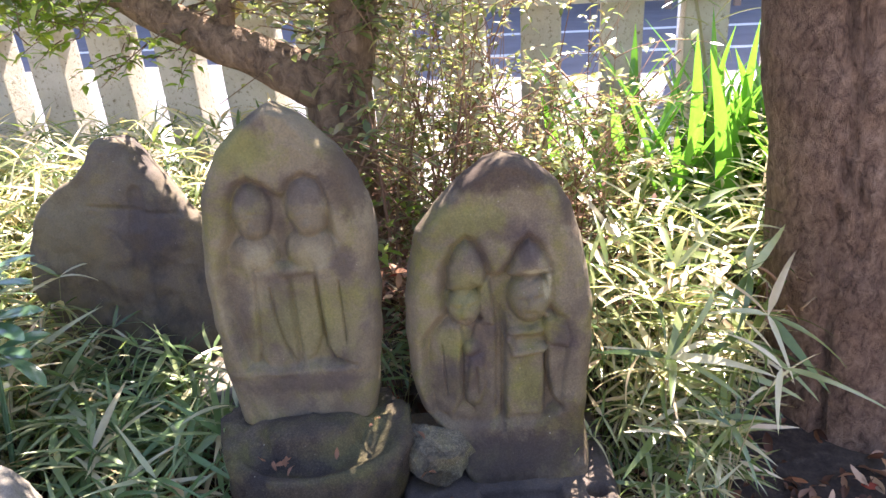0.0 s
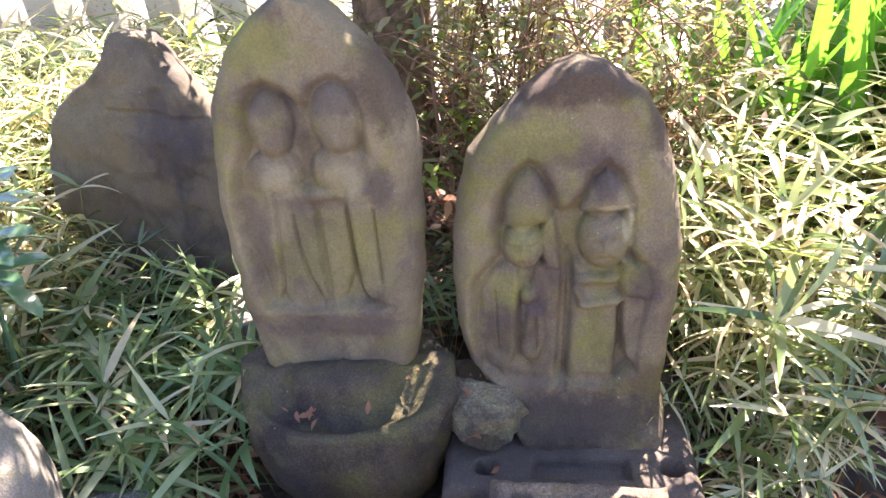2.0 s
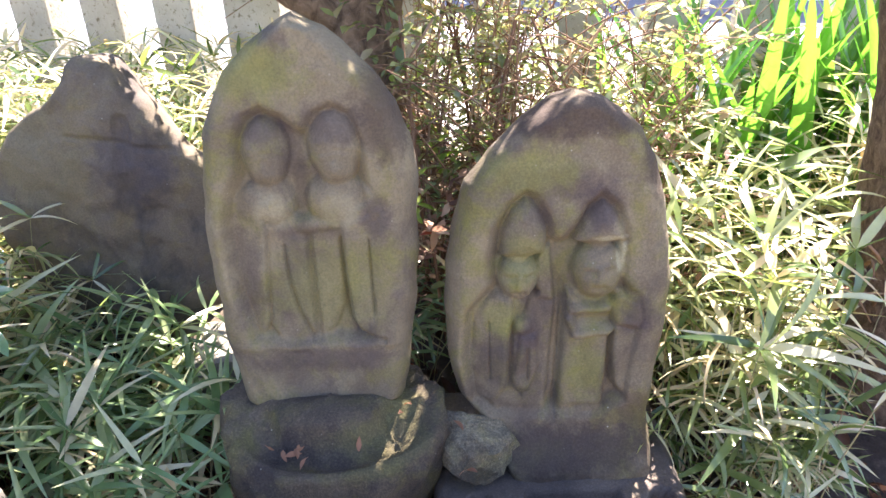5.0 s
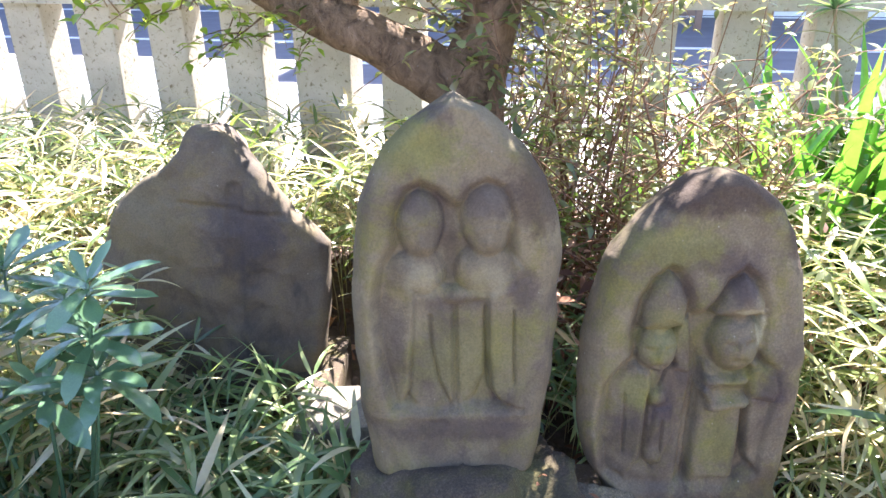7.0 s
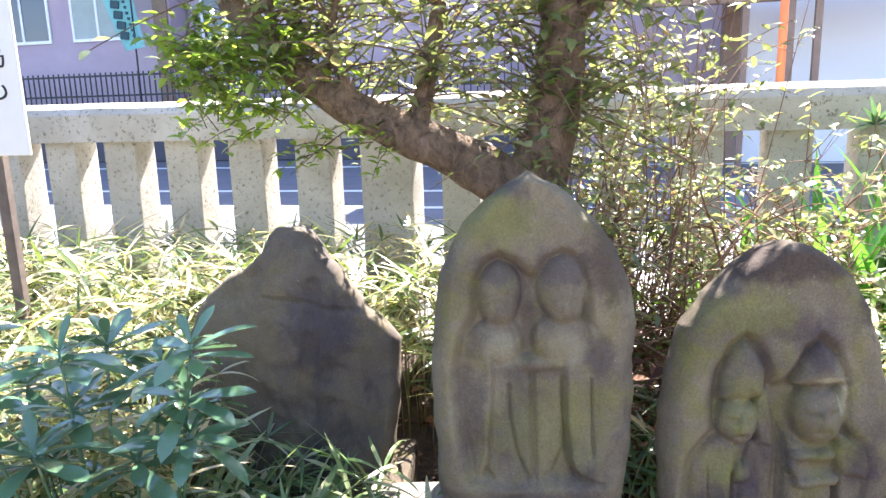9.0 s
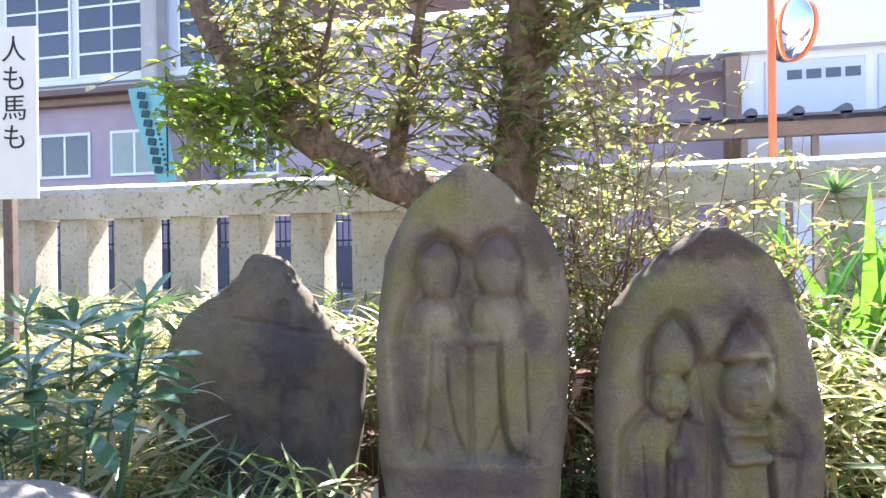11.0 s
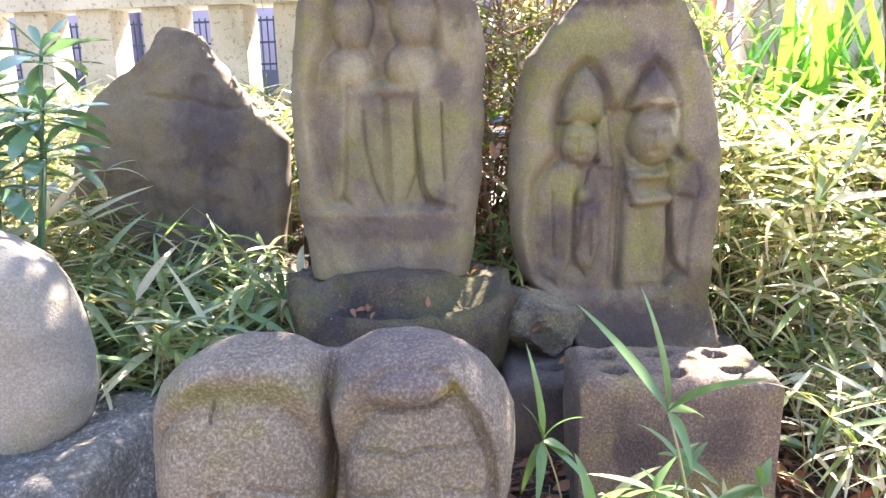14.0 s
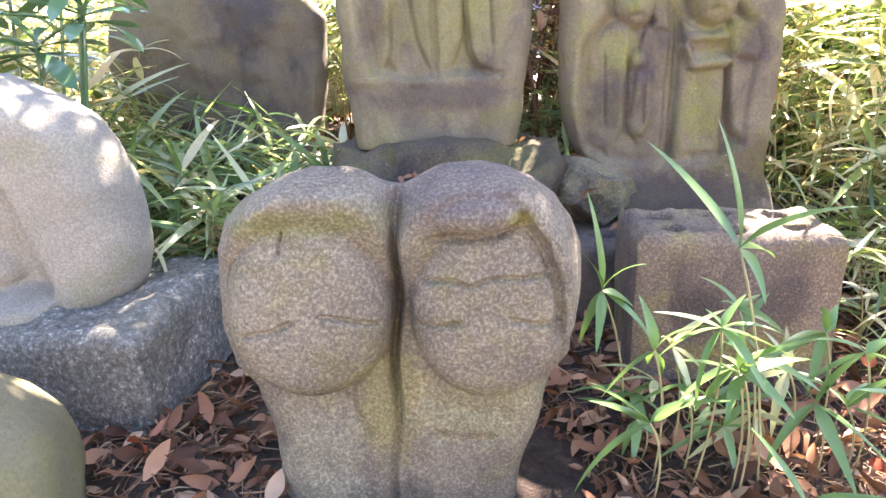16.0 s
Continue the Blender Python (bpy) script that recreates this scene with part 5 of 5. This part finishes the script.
sprig((0.83, 0.58, 0.06), (0.85, 0.57, 0.0), [(0.77, 0.62, 0.13), (0.90, 0.54, 0.10), (0.85, 0.52, 0.02), (0.79, 0.55, 0.03)], M_SASA_FRONT, 0.013)
for k in range(20):
    j = (rng.uniform(0.64, 0.98), rng.uniform(0.62, 0.86), rng.uniform(0.05, 0.20))
    sprig(j, (j[0] + 0.01, j[1], 0.0), [(j[0] + rng.uniform(-0.09, 0.09), j[1] + rng.uniform(-0.06, 0.04), max(0.015, j[2] + rng.uniform(-0.08, 0.06))) for q in range(5)], rng.choice((M_SASA_FRONT, M_SASA_FRONT, M_SASA_FRONT, M_SASA)), 0.013)

# ---------------- broad-leaved clump by the fence ----------------
lily = thing("broad_leaved_clump", "upright clump of broad bright green strap leaves", "plant")
for i in range(104):
    bx, by = rng.uniform(1.12, 1.95), rng.uniform(2.30, 2.75)
    if i > 90:
        bx, by = rng.uniform(0.78, 1.15), rng.uniform(2.2, 2.6)
    az, ln = rng.uniform(0, 6.28), rng.uniform(0.12, 0.46)
    hgt = rng.uniform(0.70, 1.02)
    single_leaf(lily, (bx, by, 0.08), (bx + ln * math.cos(az), by + ln * math.sin(az), hgt), rng.uniform(0.055, 0.085), M_ASPID, 0.6, 0.4, 0.02, rng.uniform(-0.6, 0.6))
palm = thing("palm_seedling", "small fan palm frond leaning on the fence rail", "palm")
put("stem", mesh_of("stem", *tube(bezier((1.52, 2.84, 0.1), (1.45, 2.88, 0.7), (1.36, 2.90, 1.06), 8), [0.006] * 8, 6), M_STRAW), palm)
for i in range(13):
    a = radians(-25 + 235 * i / 12)
    single_leaf(palm, (1.36, 2.90, 1.06), (1.36 + rng.uniform(0.10, 0.17) * math.cos(a), 2.86 - 0.04 * (i % 3), 1.06 + rng.uniform(0.08, 0.14) * math.sin(a)), 0.022, M_PITT if i % 3 else M_SASA_DARK, 0.35, 0.5)
for tip in ((1.62, 2.86, 1.12), (1.70, 2.84, 1.0), (1.50, 2.84, 0.82), (1.22, 2.84, 0.98)):
    single_leaf(palm, (1.42, 2.88, 0.95), tip, 0.03, M_SASA, 0.9, 0.3)

# ---------------- glossy whorled shrub ----------------
pitt = thing("glossy_leaved_shrub", "shrub with whorls of glossy dark green spoon-shaped leaves", "shrub")
SPOON = [leaf_shape(1.0, 0.30, d, fo, 7, 0.55, 0.68, 0.03) for d, fo in ((0.25, 0.18), (0.5, 0.25), (0.8, 0.2), (0.05, 0.3))]
SPOON_ME = [mesh_of("leaf", v, f, M_PITT) for v, f in SPOON]
ROS = [(-0.606, 1.10, 0.744), (-0.63, 1.26, 0.71), (-0.325, 1.10, 0.775), (-0.355, 1.12, 0.67), (-0.60, 1.0, 0.591), (-0.637, 1.15, 0.612), (-0.465, 1.10, 0.544), (-0.79, 1.2, 0.64), (-0.72, 1.0, 0.69), (-0.346, 1.10, 0.60),
       (-0.86, 1.1, 0.55), (-0.75, 1.2, 0.46), (-0.95, 1.2, 0.72), (-0.50, 1.25, 0.66)]
for n, c in enumerate(ROS):
    c = Vector(c)
    foot = Vector((-0.62 + 0.25 * (c.x + 0.6), 1.17, 0.0))
    put("stem", mesh_of("stem", *tube(bezier(foot, foot.lerp(c, 0.5) + Vector((0.06 * (c.x + 0.6), 0, -0.06)), c, 9), np.linspace(0.006, 0.003, 9).tolist(), 6), M_PITT), pitt)
    a0 = rng.uniform(0, 6.28)
    for ring, (cnt, el, ln) in enumerate(((4, 0.85, 0.08), (6, 0.35, 0.125), (5, 0.05, 0.13))):
        for i in range(cnt):
            az = a0 + ring * 0.5 + i * 6.28 / cnt + rng.uniform(-0.2, 0.2)
            m = Matrix(rot_to(az, el + rng.uniform(-0.2, 0.2), rng.uniform(-0.3, 0.3))).to_4x4()
            put("leaf", rng.choice(SPOON_ME), pitt, "", Matrix.Translation(c - Vector((0, 0, ring * 0.012))) @ m @ Matrix.Scale(ln * rng.uniform(0.8, 1.15), 4))

# ---------------- leaf litter ----------------
DEAD = [leaf_shape(0.075, 0.030, d, fo, 5, 0.8, 0.45, c) for d, fo, c in ((0.9, 0.5, 0.3), (-0.7, 0.3, -0.3), (0.4, 0.6, 0.1), (-1.2, 0.5, 0.4), (1.4, 0.3, -0.2))]


def rest_height(x, y):
    return ground_height(x, y)


lit, bits = Bag(), Bag()
for i in range(5600):
    x, y = rng.uniform(-0.75, 1.75), rng.uniform(0.05, 1.5)
    if x < 0.3 and y < 0.9 and rng.random() < 0.45:
        continue
    if blocked(x, y, -0.02):
        continue
    leaf_at(lit, rng.choice(DEAD), (x, y, rest_height(x, y) + rng.uniform(0.002, 0.03)), rng.uniform(0, 6.28), rng.uniform(-0.3, 0.4), rng.uniform(-1.3, 1.3), rng.uniform(0.35, 0.85))
for i in range(1500):
    x, y = rng.uniform(-2.6, 2.6), rng.uniform(1.5, 2.95)
    if not blocked(x, y, -0.02):
        leaf_at(lit, rng.choice(DEAD), (x, y, rest_height(x, y) + rng.uniform(0.002, 0.03)), rng.uniform(0, 6.28), rng.uniform(-0.3, 0.4), rng.uniform(-0.9, 0.9), rng.uniform(0.5, 1.1))
for i in range(5200):        # broken bits of leaf over the whole bed
    x, y = rng.uniform(-0.7, 1.45), rng.uniform(0.1, 1.35)
    if not blocked(x, y, -0.03):
        leaf_at(lit, rng.choice(DEAD), (x, y, rest_height(x, y) + rng.uniform(0.001, 0.022)), rng.uniform(0, 6.28), rng.uniform(-0.4, 0.6), rng.uniform(-1.5, 1.5), rng.uniform(0.14, 0.4))
for i in range(5200):
    x, y = rng.uniform(-0.7, 1.3), rng.uniform(0.1, 1.3)
    if blocked(x, y, -0.02):
        continue
    a = rng.uniform(0, 6.28)
    z = rest_height(x, y) + rng.uniform(0.003, 0.018)
    L = rng.uniform(0.02, 0.07)
    bits.add(*tube([(x, y, z), (x + L * 0.5 * math.cos(a), y + L * 0.5 * math.sin(a), z + rng.uniform(0, 0.012)), (x + L * math.cos(a + 0.3), y + L * math.sin(a + 0.3), z)], [0.0013, 0.0012, 0.0007], 4))
tagged(put("leaf_litter", lit.mesh("leaf_litter", M_DRY)), "curled brown dead leaves covering the soil", "leaf litter", kind="stuff")
tagged(put("twig_litter", bits.mesh("twig_litter", M_TWIG)), "fine dark twigs and needles on the soil", "twig litter", kind="stuff")


def lobed_leaf(size, lobes=5):
    """A curled palmate leaf."""
    verts, faces = [(0, 0, 0)], []
    n = lobes * 6
    for i in range(n):
        a = math.pi * 2 * i / n
        r = size * (0.30 + 0.70 * abs(math.cos(a * lobes / 2)) ** 1.4)
        verts.append((r * math.cos(a), r * math.sin(a), 0.35 * r * r / size + 0.1 * r * math.sin(a * 3)))
    faces = [(0, 1 + i, 1 + (i + 1) % n) for i in range(n)]
    return mesh_of("leaf", verts, faces, M_DRY)


LOBED = [lobed_leaf(0.035, 5), lobed_leaf(0.028, 3)]
OVAL_ME = [mesh_of("leaf", v * 0.8, f, M_DRY) for v, f in DEAD]
for i in range(120):
    x, y = rng.uniform(-0.35, 1.35), rng.uniform(0.25, 1.05)
    if blocked(x, y, 0.0):
        continue
    me = rng.choice(LOBED + OVAL_ME + OVAL_ME)
    ob = put("fallen_leaf", me, None, "", Matrix.Translation((x, y, rest_height(x, y) + 0.022)) @ Matrix(rot_to(rng.uniform(0, 6.28), rng.uniform(-0.3, 0.3), rng.uniform(-0.5, 0.5))).to_4x4())
    tagged(ob, "curled brown fallen leaf on the soil", "leaf", "fallen leaves")
# leaves caught on the stones
for x, y, z, a, s in ((0.235, 1.135, 0.280, 0.3, 0.55), (0.262, 1.130, 0.282, 2.0, 0.5), (0.252, 1.145, 0.280, 1.2, 0.55), (0.280, 1.140, 0.280, 4.2, 0.5), (0.225, 1.150, 0.280, 5.0, 0.45), (0.210, 1.145, 0.282, 3.3, 0.4), (0.372, 1.165, 0.282, 1.9, 0.5), (0.60, 1.17, 0.255, 2.6, 0.8), (0.62, 1.15, 0.185, 0.5, 0.5), (0.61, 1.17, 0.14, 0.9, 0.45), (0.44, 1.22, 0.336, 1.0, 0.4), (0.46, 1.25, 0.336, 2.4, 0.4), (0.565, 1.23, 0.30, 2.2, 0.6)):
    ob = put("fallen_leaf", rng.choice(OVAL_ME), None, "", Matrix.Translation((x, y, z)) @ Matrix(rot_to(a, 0.2, 0.4)).to_4x4() @ Matrix.Scale(s, 4))
    tagged(ob, "small dry leaf caught on the stone", "leaf", "leaves on the stones")

# ---------------- sign board ----------------
sign = thing("sign_board", "white upright board with black brush writing on a post", "sign", pose(-1.475, 1.90, 0.0, 0, 0, 8))
part("board", box(-0.125, 0.125, 0, 0.012, 1.06, 1.645, 0.002), M_BOARD, sign)
part("post", roughen(box(-0.018, 0.018, 0.014, 0.05, 0.0, 1.62, 0.004), 0.003, 14), M_POSTWOOD, sign, "rough grey wooden post")


def column(text, x, z, size):
    for i, ch in enumerate(text):
        cu = bpy.data.curves.new("character", "FONT")
        cu.body = ch
        cu.size = size
        cu.extrude = 0.0006
        cu.align_x = "CENTER"
        ob = new("character", cu)
        dg = bpy.context.evaluated_depsgraph_get()
        me = bpy.data.meshes.new_from_object(ob.evaluated_get(dg))
        bpy.data.objects.remove(ob)
        me.materials.clear()
        me.materials.append(M_INK)
        put("character", me, sign, "black brush character", pose(x, -0.0012, z - i * size * 1.05, 90, 0, 0))


column("人も馬も", 0.045, 1.535, 0.095)
column("道ゆきつかれ", -0.045, 1.50, 0.068)

# ---------------- across the road ----------------
house = thing("house", "two-storey house with mauve-brown siding and white window frames", "house")
BY = 15.4
part("wall", box(-26, -9.35, BY, BY + 5, 0.0, 4.85), M_WALL, house)
part("wall", box(-9.25, -0.6, BY + 0.6, BY + 5, 0.0, 6.2), M_WALL, house)
part("upper_wall", box(-26, -8.6, BY + 0.35, BY + 5, 4.95, 8.2), M_UPPER, house, "pale blue-white upper storey")
part("eave", box(-26, -9.1, BY - 0.6, BY + 0.4, 4.80, 4.95, 0.01), M_ROOFBRN, house, "brown tin eave")
part("fascia", box(-26, -9.2, BY - 0.3, BY + 0.1, 4.62, 4.80, 0.01), M_TIMBER, house)
part("corner_post", box(-9.75, -9.40, BY - 0.06, BY + 0.1, 0.0, 4.7), M_TIMBER, house)
part("drain_pipe", box(-10.9, -10.45, BY - 0.25, BY + 0.2, 4.95, 8.2, 0.05), M_PAVE, house)
part("roof", box(-27, -0.3, BY - 0.3, BY + 6, 8.2, 8.5, 0.05), M_TILE, house)


def window_unit(parent, x0, x1, z0, z1, y, bars=1, rows=0, curtain=False):
    w = part("window", box(x0, x1, y - 0.05, y - 0.01, z0, z0 + 0.07), M_ALU, parent)
    for a, b, c, d in ((x0, x1, z1 - 0.07, z1), (x0, x0 + 0.06, z0 + 0.07, z1 - 0.07), (x1 - 0.06, x1, z0 + 0.07, z1 - 0.07)):
        part("frame", box(a, b, y - 0.05, y - 0.01, c, d), M_ALU, w)
    for i in range(bars):
        x = x0 + (x1 - x0) * (i + 1) / (bars + 1)
        part("frame", box(x - 0.03, x + 0.03, y - 0.045, y - 0.012, z0 + 0.07, z1 - 0.07), M_ALU, w)
    for i in range(rows):
        z = z0 + (z1 - z0) * (i + 1) / (rows + 1)
        part("frame", box(x0 + 0.06, x1 - 0.06, y - 0.055, y - 0.046, z - 0.03, z + 0.03), M_ALU, w)
    part("pane", box(x0 + 0.06, x1 - 0.06, y - 0.028, y - 0.020, z0 + 0.07, z1 - 0.07), M_CURTAIN if curtain else M_GLASS, w)


window_unit(house, -14.1, -12.55, 2.80, 3.95, BY)
window_unit(house, -11.95, -10.55, 2.80, 3.95, BY, curtain=True)
window_unit(house, -16.9, -15.3, 2.80, 3.95, BY)
window_unit(house, -8.9, -7.6, 2.75, 3.9, BY + 0.6)
for x0 in (-18.6, -15.5, -13.2):
    window_unit(house, x0, x0 + 2.1, 5.45, 7.9, BY + 0.35, 1, 3)
window_unit(house, -10.2, -8.8, 5.45, 7.9, BY + 0.35, 1, 3)
part("sill", box(-26, -8.6, BY + 0.22, BY + 0.34, 5.28, 5.42), M_ALU, house)

shop = thing("white_building", "bright white building with pale sliding shutters", "building")
SY = 13.2
part("wall", box(2.6, 14, SY, SY + 5, 0.0, 7.5), M_WHITE, shop)
part("side_wall", box(-0.55, 2.55, SY + 1.2, SY + 5, 0.0, 6.8), M_WALL, shop)
part("upper_wall", box(-1.0, 9, SY - 0.25, SY + 1.1, 4.15, 7.4), M_WHITE, shop)
part("column", box(2.35, 2.6, SY - 0.2, SY + 0.2, 0.0, 4.1), M_TIMBER, shop)
for x0 in (3.0, 4.75):
    sh = part("shutter", box(x0, x0 + 1.55, SY - 0.06, SY - 0.01, 2.95, 4.0, 0.01), M_UPPER, shop)
    for i in range(4):
        part("pane", box(x0 + 0.35 + i * 0.3, x0 + 0.58 + i * 0.3, SY - 0.075, SY - 0.062, 3.66, 3.82), M_GLASS, sh)
window_unit(shop, 0.6, 2.0, 4.9, 6.2, SY - 0.25)
roof = thing("lean_to_roof", "low lean-to roof of dark ribbed tiles on a timber beam", "roof")
part("beam", box(0.2, 5.55, SY - 2.1, SY - 1.95, 2.42, 2.64, 0.01), M_TIMBER, roof)
part("sheet", box(0.2, 5.55, SY - 2.25, SY - 0.3, 2.68, 2.72), M_TILE, roof)
for i in range(9):
    bm = bmesh.new()
    bmesh.ops.create_cone(bm, cap_ends=True, segments=8, radius1=0.09, radius2=0.09, depth=1.9)
    part("rib", bm, M_TILE, roof, m=pose(0.55 + i * 0.62, SY - 1.3, 2.74, 90, 0, 0), smooth=True)
for x in (2.3, 2.9, 3.25):
    part("strut", box(x, x + 0.09, SY - 2.06, SY - 1.97, 0.0, 2.42), M_TIMBER, roof)

low = part("low_wall", box(-40, 40, 14.75, 14.95, 0.0, 0.95, 0.02), M_DARKWALL, None)
tagged(low, "dark low wall across the road", "wall", kind="structure")
iron = thing("iron_railing", "black iron railing of thin upright bars on the low wall", "railing")
for z in (1.05, 1.5, 1.95):
    part("rail", box(-26, 12, 14.82, 14.86, z, z + 0.045), M_IRON, iron)
bar_me = bpy.data.meshes.new("bar")
bb = box(-0.012, 0.012, -0.012, 0.012, 0.95, 2.05)
bb.to_mesh(bar_me)
bb.free()
bar_me.materials.append(M_IRON)
for i in range(230):
    put("bar", bar_me, iron, "", pose(-22 + i * 0.14, 14.84, 0, 0, 0, 0))

mirror = thing("traffic_mirror", "convex traffic mirror on an orange pole", "traffic mirror", pose(1.93, 7.0, 0.05))


def cyl(r1, r2, depth, seg=20):
    bm = bmesh.new()
    bmesh.ops.create_cone(bm, cap_ends=True, segments=seg, radius1=r1, radius2=r2, depth=depth)
    return bm


part("pole", cyl(0.036, 0.036, 3.4), M_ORANGE, mirror, m=pose(0, 0, 1.7), smooth=True)
part("pole_base", cyl(0.045, 0.045, 1.05), M_WHITE, mirror, "white sleeve at the foot", m=pose(0, 0, 0.525), smooth=True)
part("hood", cyl(0.284, 0.284, 0.03, 40), M_ORANGE, mirror, m=pose(0.185, -0.03, 2.76, 90, 0, -62), smooth=False)
bm = bmesh.new()
bmesh.ops.create_uvsphere(bm, u_segments=40, v_segments=20, radius=0.292)
for v in bm.verts:
    v.co.z *= 0.22
part("mirror", bm, M_MIRROR, mirror, "convex mirror face", smooth=True, m=pose(0.14, -0.055, 2.76, 90, 0, -62))

flag = thing("banner", "pale aqua cloth banner with dark printing on a pole", "banner", pose(-9.72, 14.5, 0))
part("pole", cyl(0.02, 0.02, 5.2, 10), M_IRON, flag, m=pose(0.02, 0, 2.6), smooth=True)
fv, ff = [], []
for i in range(13):
    for j in range(25):
        u, v = i / 12, j / 24
        x = -1.0 * (1 - u) * (1 - 0.55 * v ** 1.3) - 0.02
        fv.append((x + 0.25 * v * v, 0.07 * math.sin(5 * u + 3 * v) * (1 - 0.3 * u), 4.85 - 2.3 * v - 0.1 * (1 - u)))
for i in range(12):
    for j in range(24):
        a = i * 25 + j
        ff.append((a, a + 25, a + 26, a + 1))
put("cloth", mesh_of("cloth", fv, ff, M_FLAG), flag)
for i in range(9):
    part("print", box(-0.11, 0.11, -0.012, 0.012, -0.085, 0.085, 0.02), M_FLAGINK, flag, m=pose(-0.60 + 0.055 * i, -0.085, 4.55 - 0.22 * i, 0, 8, 0))
for i in range(12):
    part("print", box(-0.03, 0.03, -0.01, 0.01, -0.03, 0.03), M_FLAGINK, flag, m=pose(-0.26 + 0.03 * i, -0.085, 4.1 - 0.12 * i, 0, 8, 0))
